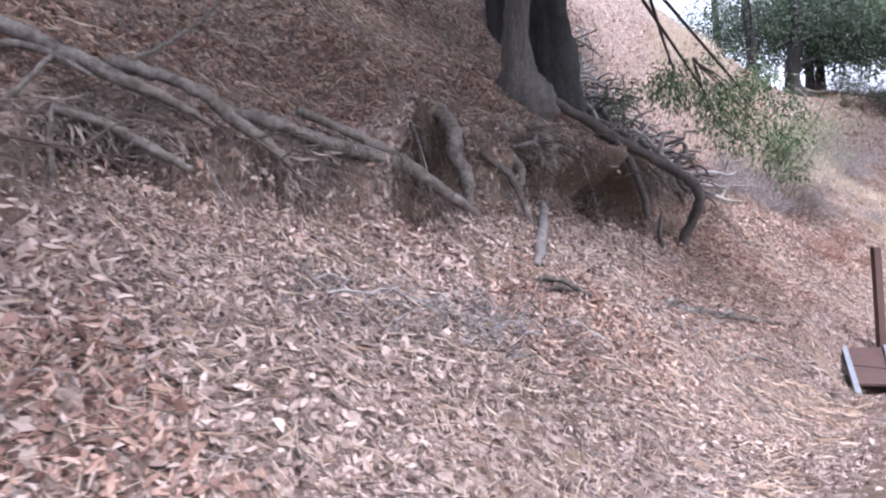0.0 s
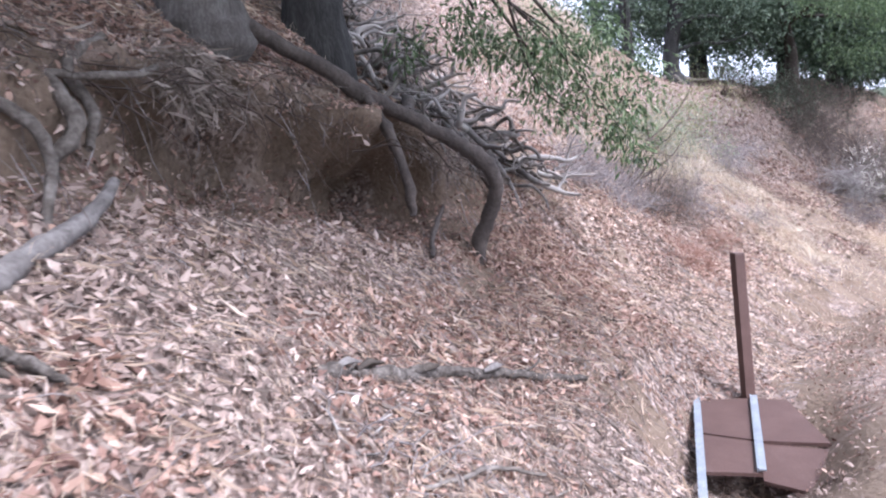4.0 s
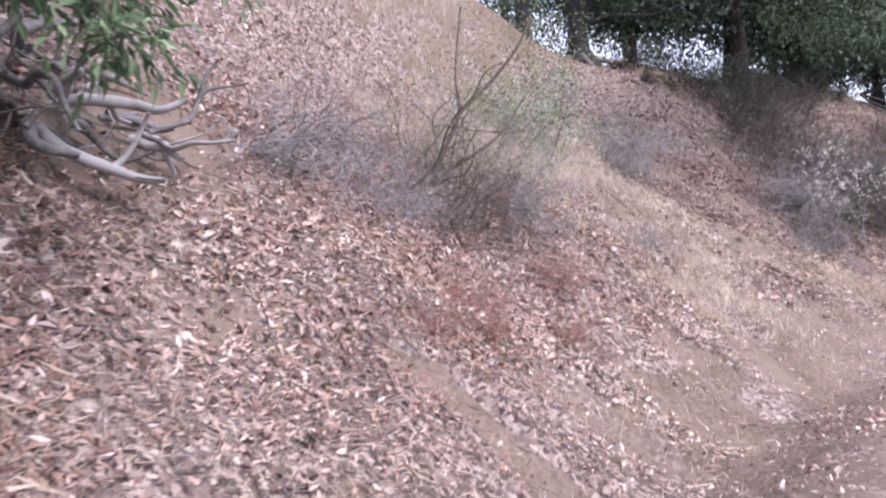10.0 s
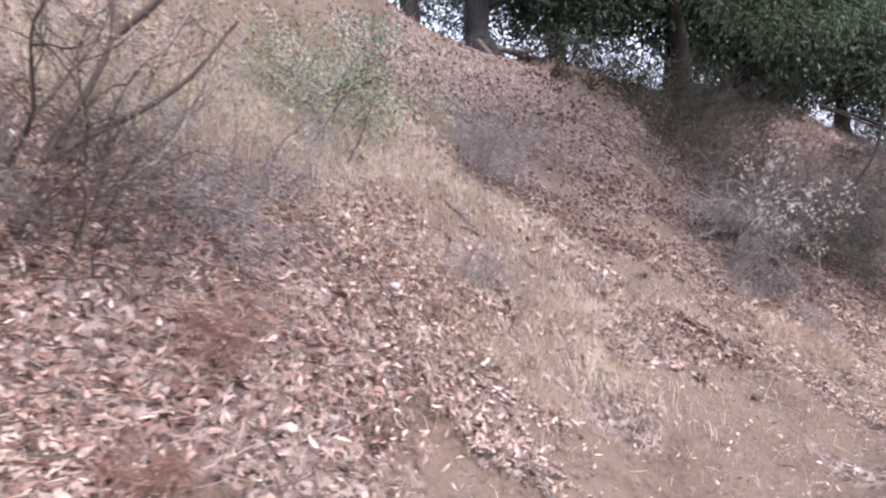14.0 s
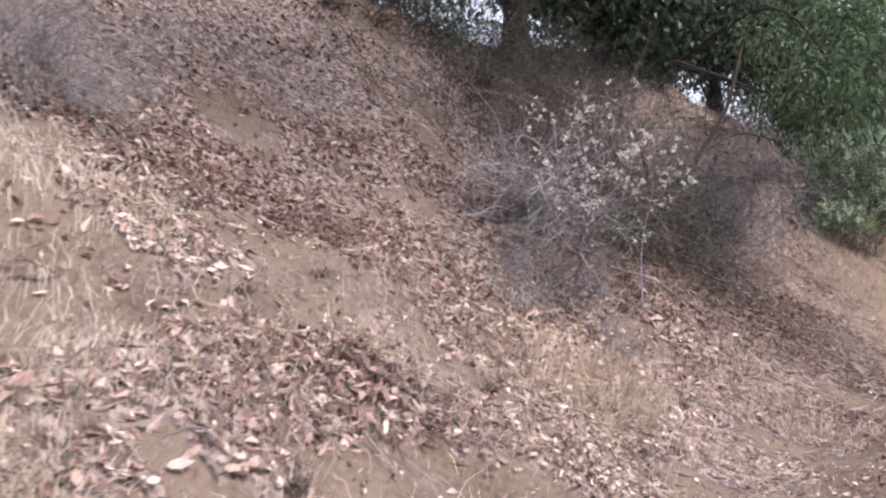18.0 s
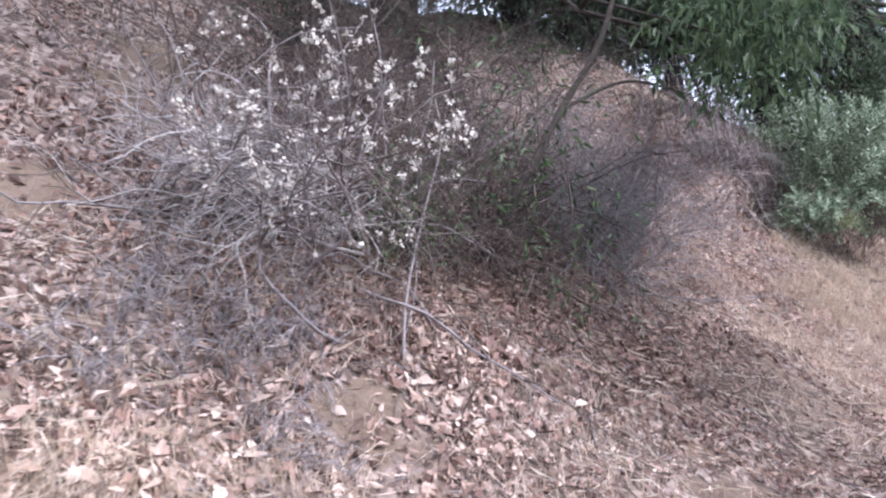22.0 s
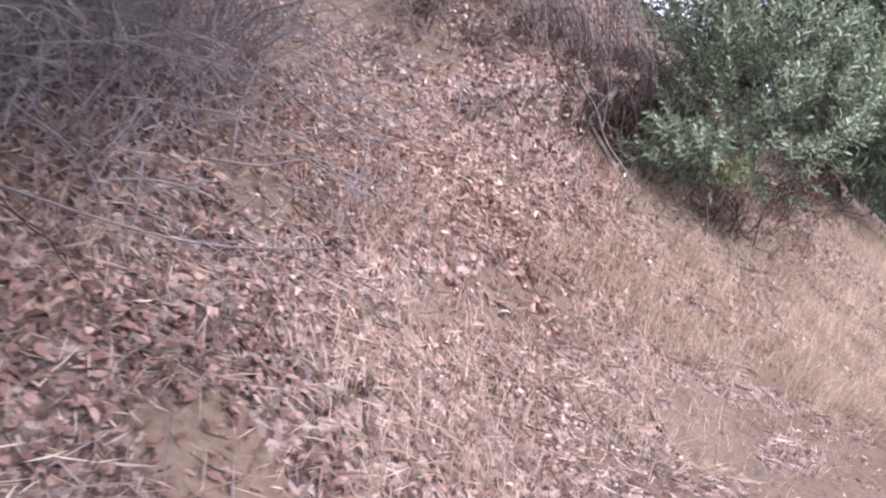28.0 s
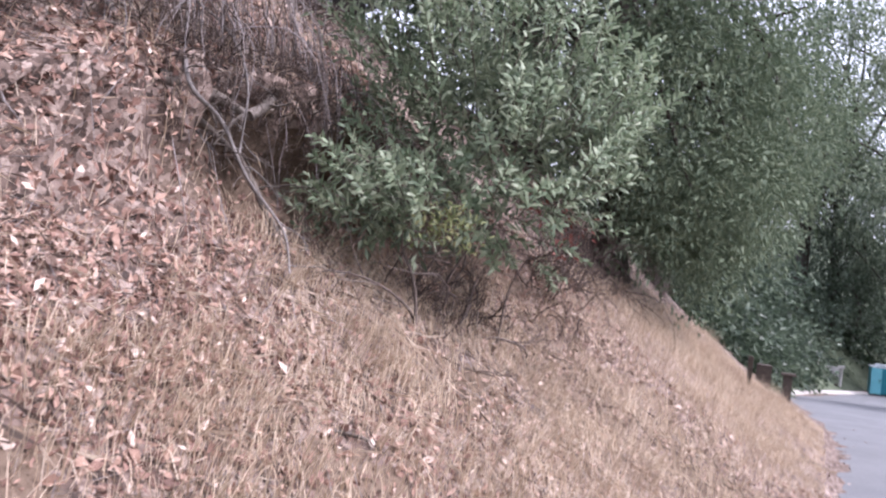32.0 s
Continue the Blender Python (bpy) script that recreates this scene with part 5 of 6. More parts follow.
crown(e, tips[::2], 3, 0.05, 0.05, 0.02, PALE, "leaf_spray", 0.3, 52)
crown(e, clumps(rng, (-5.7, 12.9, 2.6), (1.1, 1.3, 0.8), 110, 0.1), 14, 0.12, 0.05, 0.02, PALE, "leaf_spray", 0.3, 53)

for n, (x, y, size) in enumerate(((-7.0, 12.7, 1.5), (-6.7, 13.4, 1.5), (-6.4, 14.1, 1.2))):
    e, tips = dead_shrub("dry_shrub", at_ground(x, y), size, 20, "tall dry pale shrub with withered yellowish leaves", PALE_TWIG, 700 + n, (0.2, 0.15, 1), 0.22, 0.05, 0.006, 4, group="dry shrubs round the sapling")
    crown(e, tips[::2], 3, 0.06, 0.05, 0.018, DRY_LEAF, "withered_leaves", 0.5, 710 + n)
e, tips = dead_shrub("green_shrub", at_ground(-7.6, 15.6), 1.3, 14, "yellow-green leafy shrub among dry stems on the bank", BROWN_TWIG, 54, (0.25, 0.1, 1))
crown(e, np.concatenate([tips, clumps(rng, (-7.3, 15.6, 2.5), (0.8, 1.1, 0.6), 70, 0.1)]), 9, 0.11, 0.065, 0.026, BUSH, "leaf_spray", 0.2, 55)
dead_shrub("dead_bush", at_ground(-6.9, 17.65), 0.95, 80, "dome of fine grey dead twigs on the bank", GREY_TWIG, 58, (0.5, 0, 0.8), 0.25, 0.3, 0.006)
dead_shrub("dead_bush", at_ground(-5.45, 15.4), 0.5, 30, "low clump of grey dry stems", GREY_TWIG, 59, (0.4, 0, 1), 0.25, 0.2, 0.005)
dead_shrub("dead_bush", at_ground(-6.2, 10.4), 0.7, 18, "low tangle of grey twigs on the leaf litter", GREY_TWIG, 60, (0.5, 0.3, 0.6), 0.3, 0.3, 0.007)
dead_shrub("dead_bush", at_ground(-6.4, 11.4), 0.7, 18, "low tangle of grey twigs below a sapling", GREY_TWIG, 61, (0.5, 0.3, 0.6), 0.3, 0.3, 0.007)

dead_shrub("dead_bush", at_ground(-6.2, 12.0), 1.1, 60, "brown brush round the foot of a sapling", BROWN_TWIG, 264, (0.3, 0.2, 0.9), 0.3, 0.25, 0.007)
dead_shrub("dead_bush", at_ground(-6.0, 12.9), 0.8, 40, "grey brush hanging below a sapling", GREY_TWIG, 265, (0.6, 0.2, 0.4), 0.3, 0.4, 0.006)
dead_shrub("dead_bush", at_ground(-6.9, 11.0), 0.9, 30, "grey twigs lying on the leaf litter", GREY_TWIG, 266, (0.6, 0.2, 0.4), 0.3, 0.3, 0.008)

for n, (x, y, size) in enumerate(((-7.2, 10.3, 1.0), (-7.6, 11.2, 1.1), (-6.8, 9.7, 0.8))):
    dead_shrub("dead_bush", at_ground(x, y), size, 26, "sprawling grey twigs on red leaf litter", GREY_TWIG, 760 + n, (0.7, 0.1, 0.35), 0.3, 0.35, 0.010, 4, group="sprawling twigs")
for n, (x, y, size) in enumerate(((-4.75, 9.6, 0.42), (-4.6, 10.2, 0.38), (-5.1, 10.6, 0.45), (-4.5, 11.4, 0.35), (-5.2, 12.3, 0.5))):
    dead_shrub("rusty_brush", at_ground(x, y), size, 34, "low reddish brown dry brush on the leaf litter", RUST, 280 + n, (0.4, 0, 0.7), 0.35, 0.3, 0.004, group="rusty brush")
# the bush with white seed heads
e, tips = dead_shrub("seed_head_bush", at_ground(-4.75, 22.5), 1.8, 54, "tangled grey bush dotted with fluffy white seed heads", GREY_TWIG, 62, (0.35, -0.1, 0.9), 0.28, 0.12, 0.012, 5, fine=BROWN_TWIG)
pick = tips[np.random.default_rng(63).permutation(len(tips))]
pick = pick[((pick - np.array((-4.05, 22.0, 0.6))) ** 2 / np.array((1.05, 0.95, 1.05)) ** 2).sum(1) < 1]
heads = pick[:120]
pick = pick[(np.linalg.norm(pick[:, None] - heads[None], axis=2) < 0.13).any(1)][:280]
s = Soup()
r = np.random.default_rng(64)
n = len(pick) * 9
leaves(s, np.repeat(pick, 9, 0) + r.normal(size=(n, 3)) * 0.009, r.normal(size=(n, 3)), r.normal(size=(n, 3)), r.uniform(0.02, 0.038, n), r.uniform(0.014, 0.028, n), 0.2, 0.1, True)
tagged(part("seed_fluff", s, FLUFF, e, "fluffy white seed heads", smooth=False), kind="stuff")
# dense brown stems added to make the bush's shaded inside and right side dark
dead_shrub("bramble", at_ground(-5.1, 23.1), 1.3, 40, "brown bramble stems added as dark shade behind a seed-head bush", BROWN_TWIG, 262, (0.3, 0, 0.9), 0.3, 0.2, 0.008)
dead_shrub("bramble", at_ground(-4.6, 22.9), 1.2, 44, "brown bramble stems added as dark shade inside a seed-head bush", BROWN_TWIG, 362, (0.4, 0, 0.8), 0.3, 0.2, 0.008)
dead_shrub("bramble", at_ground(-4.2, 23.5), 1.1, 40, "brown bramble stems added as dark shade beside a seed-head bush", BROWN_TWIG, 263, (0.3, 0, 0.9), 0.3, 0.2, 0.008)
crown(e, clumps(rng, (-3.95, 22.7, -0.15), (0.45, 0.7, 0.45), 60, 0.1), 9, 0.08, 0.06, 0.02, BAY, "leaf_spray", 0.4, 65)
for k in range(84):
    s = Soup()
    x, y = r.uniform(-5.1, -4.15), r.uniform(21.9, 22.9)
    twiggy(s, r, at_ground(x, y, r.uniform(0.15, 0.75)), (r.uniform(-0.6, 0.1), -1.0, r.uniform(-0.1, 0.35)), r.uniform(0.6, 1.15), r.uniform(0.006, 0.013), 2, 4, 0.28, 0.12, 5)
    tagged(part("fallen_branch", s, GREY_TWIG if k % 4 == 0 else PALE_TWIG, e), kind="stuff")
for n, (x, y, size) in enumerate(((-4.6, 20.7, 0.5), (-4.4, 21.3, 0.6), (-4.1, 21.7, 0.55), (-4.8, 21.2, 0.6), (-3.8, 21.2, 0.4))):
    dead_shrub("dead_bush", at_ground(x, y), size, 26, "low tangle of dry grey twigs below a seed-head bush", GREY_TWIG, 670 + n, (0.45, -0.2, 0.6), 0.35, 0.35, 0.006, 3, group="twig tangles")

# leaning sapling under a bay bough
e = thing("leaning_sapling", at_ground(-4.1, 24.0), "dark-stemmed leaning sapling with green leaves over red-brown litter", "sapling")
for pts, rad in (([(-4.1, 24.0, -0.55), (-3.95, 24.05, -0.2), (-3.7, 24.2, 0.2), (-3.5, 24.5, 0.7), (-3.2, 24.8, 1.3), (-3.0, 25.1, 2.2)], 0.05),
                 ([(-4.15, 23.95, -0.55), (-4.05, 23.8, -0.1), (-4.0, 23.75, 0.35), (-4.1, 23.6, 1.0)], 0.035),
                 ([(-3.5, 24.5, 0.7), (-3.1, 25.1, 0.95), (-2.7, 25.8, 0.85)], 0.02)):
    s = Soup()
    tube(s, rounded(pts, 5), (rad, rad * 0.4), 7, 0.2, rng)
    part("stem", s, DARK_WOOD, e)
tips = []
s = Soup()
for k in range(34):
    twiggy(s, rng, np.array((-3.8, 24.2, -0.1)) + rng.normal(size=3) * (0.4, 0.5, 0.45), rng.normal(size=3) + (0.3, 0, 0.3), 0.7, 0.009, 2, 3, 0.3, 0.2, 4, tips)
tagged(part("brushwood", s, BROWN_TWIG, e), kind="stuff")
crown(e, np.array(tips)[::5], 6, 0.09, 0.11, 0.028, BAY, "leaf_spray", 0.7, 66)
crown(e, np.array(tips)[1::5], 2, 0.08, 0.06, 0.024, OAK, "dry_leaf_spray", 0.6, 67)

dead_shrub("twig_thicket", at_ground(-3.9, 26.0), 1.6, 110, "dense thicket of grey dead stems on the bank", GREY_TWIG, 67, (0.25, 0.1, 1), 0.25, 0.25, 0.008)
dead_shrub("twig_thicket", at_ground(-4.2, 27.1), 1.7, 90, "dense thicket of grey dead stems on the bank", GREY_TWIG, 68, (0.3, 0.05, 1), 0.25, 0.25, 0.008)
dead_shrub("twig_thicket", at_ground(-4.3, 24.3), 1.2, 60, "dark drooping bramble of dead stems round a sapling", DARK_TWIG, 168, (0.4, 0.0, 0.7), 0.3, 0.45, 0.009)
dead_shrub("twig_thicket", at_ground(-4.9, 26.6), 1.9, 60, "dark drooping thicket of grey dead stems on the bank", GREY_TWIG, 169, (0.4, 0.05, 0.9), 0.28, 0.45, 0.008)
dead_shrub("twig_thicket", at_ground(-5.0, 25.4), 1.8, 44, "tall dark thicket of dead stems behind a seed-head bush", DARK_TWIG, 170, (0.15, 0.05, 1), 0.25, 0.2, 0.009)
dead_shrub("twig_thicket", at_ground(-6.0, 25.5), 2.1, 44, "dark thicket of dead stems high on the bank", BROWN_TWIG, 69, (0.3, 0.05, 1), 0.25, 0.25, 0.009)
dead_shrub("twig_thicket", at_ground(-6.3, 23.6), 2.1, 44, "dark thicket of dead stems behind a bush", BROWN_TWIG, 70, (0.3, 0.05, 1), 0.25, 0.25, 0.009)
dead_shrub("twig_thicket", at_ground(-7.4, 28.6), 1.4, 44, "dark thicket of dead stems high on the bank", BROWN_TWIG, 71, (0.35, 0.05, 1), 0.25, 0.25, 0.009)


# ---- hanging vines over the second scarp ----
def vine_curtain():
    r = np.random.default_rng(72)
    e = thing("vine_curtain", at_ground(-4.3, 31.8), "curtain of dead grey vines hanging over a bare earth scarp", "dead vines")
    for k in range(14):
        s = Soup()
        for q in range(32):
            y = 30.9 + 2.3 * r.random() ** 1.4
            x = float(curve(TOE, y)) - r.uniform(2.9, 3.8)
            z = float(ground_z(x, y)) + r.uniform(0.3, 1.55) * (1 - 0.3 * (y - 30.9))
            p = wander(r, (x, y, z), (r.uniform(0.0, 0.35), r.uniform(-0.25, 0.25), r.uniform(-1.0, 0.1)), r.uniform(0.5, 1.3), 8, 0.2, 1.4)
            tube(s, p, (r.uniform(0.0025, 0.007), 0.002), 3, capped=False)
        tagged(part("vine", s, (GREY_TWIG, BROWN_TWIG, GREY_TWIG, DARK_TWIG)[k % 4], e), kind="stuff")
    for pts, rad in (([(-3.93, 32.09, 1.1), (-3.5, 31.6, 0.6), (-3.05, 31.15, 0.08), (-2.98, 31.42, -0.12), (-2.88, 31.61, -0.45), (-2.62, 31.71, -0.78), (-2.42, 31.53, -1.06)], 0.017),
                     ([(-3.91, 31.96, 1.0), (-3.5, 32.05, 0.7), (-2.98, 31.65, 0.2), (-2.92, 31.56, -0.3)], 0.012),
                     ([(-3.25, 31.1, 0.1), (-3.1, 31.45, 0.06), (-2.98, 31.75, -0.02)], 0.05),
                     ([(-2.98, 31.7, -0.02), (-3.0, 31.95, 0.14), (-3.4, 32.6, 0.55)], 0.04),
                     ([(-3.67, 29.86, -0.36), (-3.70, 29.96, -0.12), (-3.58, 30.08, -0.27)], 0.014),
                     ([(-3.95, 30.6, 0.25), (-3.7, 31.1, 0.12), (-3.45, 31.6, 0.0), (-3.26, 32.0, -0.25)], 0.05),
                     ([(-3.95, 33.6, 0.55), (-3.6, 33.0, 0.2), (-3.4, 32.4, 0.02), (-3.28, 32.05, -0.2)], 0.055),
                     ([(-3.26, 32.0, -0.25), (-3.0, 31.95, -0.55), (-2.75, 31.9, -0.85), (-2.6, 31.85, -1.05)], 0.03),
                     ([(-3.7, 30.9, 0.7), (-3.5, 31.1, 0.35), (-3.4, 31.35, 0.05), (-3.2, 31.7, -0.3)], 0.018)):
        s = Soup()
        line = rounded(pts, 5)
        tube(s, line, (rad, rad * 0.9, rad * 0.4), 7, 0.25, r)
        for q in range(len(line) // 5):
            k = 4 + 5 * q
            twiggy(s, r, line[min(k, len(line) - 1)], (r.uniform(0, 0.8), r.uniform(-0.8, 0.8), r.uniform(-0.8, 0.2)), r.uniform(0.2, 0.5), rad * 0.4, 1, 2, 0.25, 0.2, 4)
        part("root", s, SILVER if rad < 0.025 else ROOT, e)


vine_curtain()
for n, (x, y, size) in enumerate(((-3.95, 30.5, 0.4), (-3.8, 31.0, 0.45), (-3.65, 31.6, 0.5), (-3.6, 32.2, 0.5))):
    dead_shrub("vine_tangle", at_ground(x, y), size, 24, "brown tangle of dead vines over the edge of a scarp", (BROWN_TWIG, DARK_TWIG)[n % 2], 276 + n, (0.5, -0.1, 0.5), 0.3, 0.6, 0.006, group="vines over the scarp")
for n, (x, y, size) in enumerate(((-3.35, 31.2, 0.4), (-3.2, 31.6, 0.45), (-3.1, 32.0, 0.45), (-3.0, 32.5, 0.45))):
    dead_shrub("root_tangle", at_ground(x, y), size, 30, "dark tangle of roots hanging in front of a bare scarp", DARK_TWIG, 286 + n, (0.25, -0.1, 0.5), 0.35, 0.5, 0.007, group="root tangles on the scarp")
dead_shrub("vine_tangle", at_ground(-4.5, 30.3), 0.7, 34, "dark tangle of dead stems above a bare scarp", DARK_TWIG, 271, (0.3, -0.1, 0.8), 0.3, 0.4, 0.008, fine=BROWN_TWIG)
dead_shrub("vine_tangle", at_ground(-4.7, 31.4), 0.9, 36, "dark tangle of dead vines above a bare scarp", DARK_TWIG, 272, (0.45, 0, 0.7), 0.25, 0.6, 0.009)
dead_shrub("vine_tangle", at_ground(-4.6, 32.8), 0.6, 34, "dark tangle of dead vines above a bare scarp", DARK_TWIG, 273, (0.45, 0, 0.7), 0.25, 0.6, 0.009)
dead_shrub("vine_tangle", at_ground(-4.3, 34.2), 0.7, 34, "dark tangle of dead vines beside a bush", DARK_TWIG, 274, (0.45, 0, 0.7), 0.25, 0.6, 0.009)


# ---- leafy bush and trees at the end of the bank ----
e, tips = dead_shrub("green_bush", at_ground(-2.1, 33.0), 1.2, 16, "grey-green leafy bush with a few red leaves on the bank", BROWN_TWIG, 73, (0.4, 0.1, 1), 0.25, 0.05, 0.014)
cl = np.concatenate([clumps(rng, (-1.8, 33.4, 0.3), (1.0, 0.75, 1.0), 150, 0.2), clumps(rng, (-2.3, 32.45, -0.45), (0.5, 0.4, 0.35), 40, 0.1), clumps(rng, (-1.1, 34.2, 0.55), (0.55, 0.6, 0.6), 60, 0.2), clumps(rng, (-2.4, 33.4, 1.0), (0.8, 0.9, 0.6), 60, 0.2)])
crown(e, cl, 13, 0.11, 0.12, 0.036, SAGE, "crown", -0.1, 74)


def shoots(parent, centre, tips, material, seed, length=0.34, label=""):
    """Upright leafy shoots whose narrow leaves stand out all round the stem."""
    r = np.random.default_rng(seed)
    stems, s = Soup(), Soup()
    for tip in tips:
        d = unit(unit(tip - np.asarray(centre)) + np.array([0, 0, 0.7]) + 0.25 * r.normal(size=3))
        n = int(r.integers(14, 22))
        k = np.linspace(0.1, 1, n)
        tube(stems, np.array([tip - d * 0.1, tip + d * length * 0.5, tip + d * length]), (0.005, 0.002), 3, capped=False)
        side = unit(np.cross(d, r.normal(size=3)))
        other = np.cross(d, side)
        turn = 2.4 * np.arange(n) + r.uniform(0, 6)
        out = np.cos(turn)[:, None] * side + np.sin(turn)[:, None] * other
        along = unit(out + d * (0.35 + 0.75 * k)[:, None] + 0.12 * r.normal(size=(n, 3)))
        leaves(s, tip + d * length * k[:, None], along, np.broadcast_to(d, (n, 3)) + 0.2 * r.normal(size=(n, 3)), r.uniform(0.085, 0.145, n) * (1.1 - 0.45 * k), r.uniform(0.024, 0.036, n), 0.25, r.uniform(-0.25, 0.05, n))
    tagged(part("shoot_stem", stems, BROWN_TWIG, parent), kind="stuff")
    return tagged(part("leafy_shoot", s, material, parent, label, smooth=False), kind="stuff")


shoots(e, (-1.8, 33.5, 0.0), np.concatenate([clumps(rng, (-1.8, 33.4, 0.3), (1.15, 0.9, 1.1), 300, 0.7), clumps(rng, (-1.1, 34.2, 0.6), (0.6, 0.6, 0.6), 70, 0.7), clumps(rng, (-2.3, 32.45, -0.45), (0.5, 0.4, 0.35), 50, 0.5), clumps(rng, (-2.4, 33.4, 0.9), (0.8, 0.9, 0.6), 60, 0.7)]), BUSH, 174)
crown(e, clumps(rng, (-1.7, 32.4, -0.62), (0.28, 0.2, 0.14), 14, 0.1), 12, 0.06, 0.08, 0.024, PALE, "fresh_growth", -0.6, 75, "bright green new shoots")
crown(e, clumps(rng, (-1.1, 33.3, -0.5), (0.45, 0.35, 0.3), 12, 0.2), 7, 0.06, 0.07, 0.025, RED_LEAF, "red_leaves", 0.5, 76, "dry red leaves")
# dead stems whose dark colour also stands for shade in the hollow
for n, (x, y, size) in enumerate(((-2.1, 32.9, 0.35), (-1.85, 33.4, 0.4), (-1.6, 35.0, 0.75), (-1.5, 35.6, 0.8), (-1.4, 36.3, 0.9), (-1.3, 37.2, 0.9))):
    dead_shrub("dark_undergrowth", at_ground(x, y), size, 20, "dead stems under a bush, dark brown to carry the shade there", DARK_TWIG, 690 + n, (0.35, 0.1, 0.7), 0.35, 0.3, 0.009, group="undergrowth below the bushes")


def leafy_tree(name, base, height, radius, crowns, label, leaf, seed, per=46, spread=0.30, length=0.10, width=0.035, droop=0.5, bark=BARK, forks=7, group=""):
    """A tree with a bent trunk, limbs and a crown of leaf clumps; crowns: centre, size and number of clumps."""
    r = np.random.default_rng(seed)
    t = thing(name, base, label, "tree", group)
    b = np.array(base, float)
    top = b + np.array([r.uniform(-0.6, 0.6), r.uniform(-0.6, 0.6), height])
    s = Soup()
    tube(s, rounded([b - (0, 0, 0.3), b + (0.05, 0.05, height * 0.25), b + (top - b) * 0.6 + r.normal(size=3) * 0.2, top], 6), (radius * 2.3, radius * 1.4, radius * 1.15, radius, radius * 0.9, radius * 0.8, radius * 0.6, radius * 0.3), 12, 0.2, r)
    part("trunk", s, bark, t)
    for c, size, count in crowns:
        cl = clumps(r, c, size, count)
        limbs(t, b + (top - b) * r.uniform(0.4, 0.8), cl[:forks], radius * 0.4, bark, seed + 1)
        crown(t, cl, per, spread, length, width, leaf[len(t.children) % len(leaf)] if isinstance(leaf, tuple) else leaf, "crown", droop, seed + 2)
    return t


# crowns centred above z 4 are unseen, added to shade the bank
leafy_tree("bay_tree", at_ground(-7.8, 28.3), 6.0, 0.2, [((-3.7, 23.4, 6.0), (2.4, 6.0, 0.9), 430), ((-4.4, 19.6, 6.3), (1.6, 2.0, 0.7), 60), ((1.5, 24.8, 4.4), (2.4, 2.0, 0.7), 180), ((-2.1, 26.8, 2.5), (1.2, 1.5, 0.8), 40), ((-3.8, 25.6, 4.4), (2.6, 2.2, 1.2), 80), ((-1.6, 26.9, 2.9), (0.9, 0.9, 0.6), 26)],
           "bay tree with long green boughs drooping over the bank, unseen shading crowns added", FRESH_BAY, 80, 40, 0.2, 0.15, 0.042, 1.0, forks=1)
bough = thing("bay_bough", (-3.4, 27.5, 2.2), "long drooping bay bough with grey-green leaves over the bank", "bough")
limbs(bough, (-4.6, 28.2, 2.6), [(-2.3, 25.0, 1.2), (-1.8, 25.9, 1.5), (-2.6, 26.2, 0.6)], 0.04, BARK, 480)
crown(bough, clumps(rng, (-2.1, 25.5, 1.35), (0.9, 1.0, 0.75), 76, 0.1), 22, 0.13, 0.17, 0.042, FRESH_BAY, "crown", 1.1, 481)
leafy_tree("bay_tree", at_ground(-1.6, 40.0), 7.0, 0.2, [((-0.3, 39.0, 1.4), (1.8, 2.0, 2.4), 230), ((-0.2, 40.4, 0.3), (0.9, 1.8, 1.0), 100), ((-0.8, 40, 4.8), (3.2, 3.4, 2.2), 200), ((0.9, 43, 2.4), (1.5, 2.2, 1.9), 150)],
           "broad leafy bay tree leaning over the road from the bank", HAZY_LEAF, 83, 80, 0.26, 0.13, 0.045, 0.5)
leafy_tree("oak_tree", at_ground(-4.0, 42.0), 9.0, 0.3, [((-3.5, 42, 4.5), (3.6, 4.2, 3.0), 170), ((-2.5, 45, 2.5), (3.0, 4.0, 3.0), 130)], "dense dark evergreen oak behind the bank", OAK, 86, 80, 0.36, 0.17, 0.075, 0.3)
leafy_tree("oak_tree", at_ground(-1.6, 50.5), 8.0, 0.25, [((0.2, 50, 3.2), (2.6, 4.0, 2.7), 170)], "leafy evergreen oak beside the road", OAK, 89, 80, 0.36, 0.17, 0.075, 0.3)

# ---- trees along the crest ----
for n, (x, y, hgt, low, big) in enumerate(((-10.8, 27.5, 7, 0.45, 1.0), (-8.6, 30.0, 6.5, 0.42, 1.1), (-12.5, 31, 10, 0.95, 1.1), (-7.2, 34.5, 6.5, 0.42, 1.1), (-9.5, 38.5, 7.5, 0.45, 1.3), (-14.5, 26, 10, 0.95, 1.1), (-7.2, 31.8, 5.5, 0.35, 0.8), (-8.2, 39.5, 7, 0.4, 1.0), (-5.6, 37.5, 6, 0.4, 0.9))):
    b = at_ground(x, y)
    z = b[2]
    leafy_tree("crest_oak", b, hgt, 0.15, [((x + 0.9, y + 0.3, z + hgt * low), (2.5 * big, 2.9 * big, 1.9 * big), 150), ((x + 0.8, y, z + hgt * (low + 0.4)), (2.6 * big, 3.0 * big, 1.7 * big), 90)],
               "dark evergreen oak on the crest of the bank", OAK, 100 + 3 * n, 46, 0.36, 0.24, 0.115, 0.3, BLACK_BARK, group="trees on the crest")


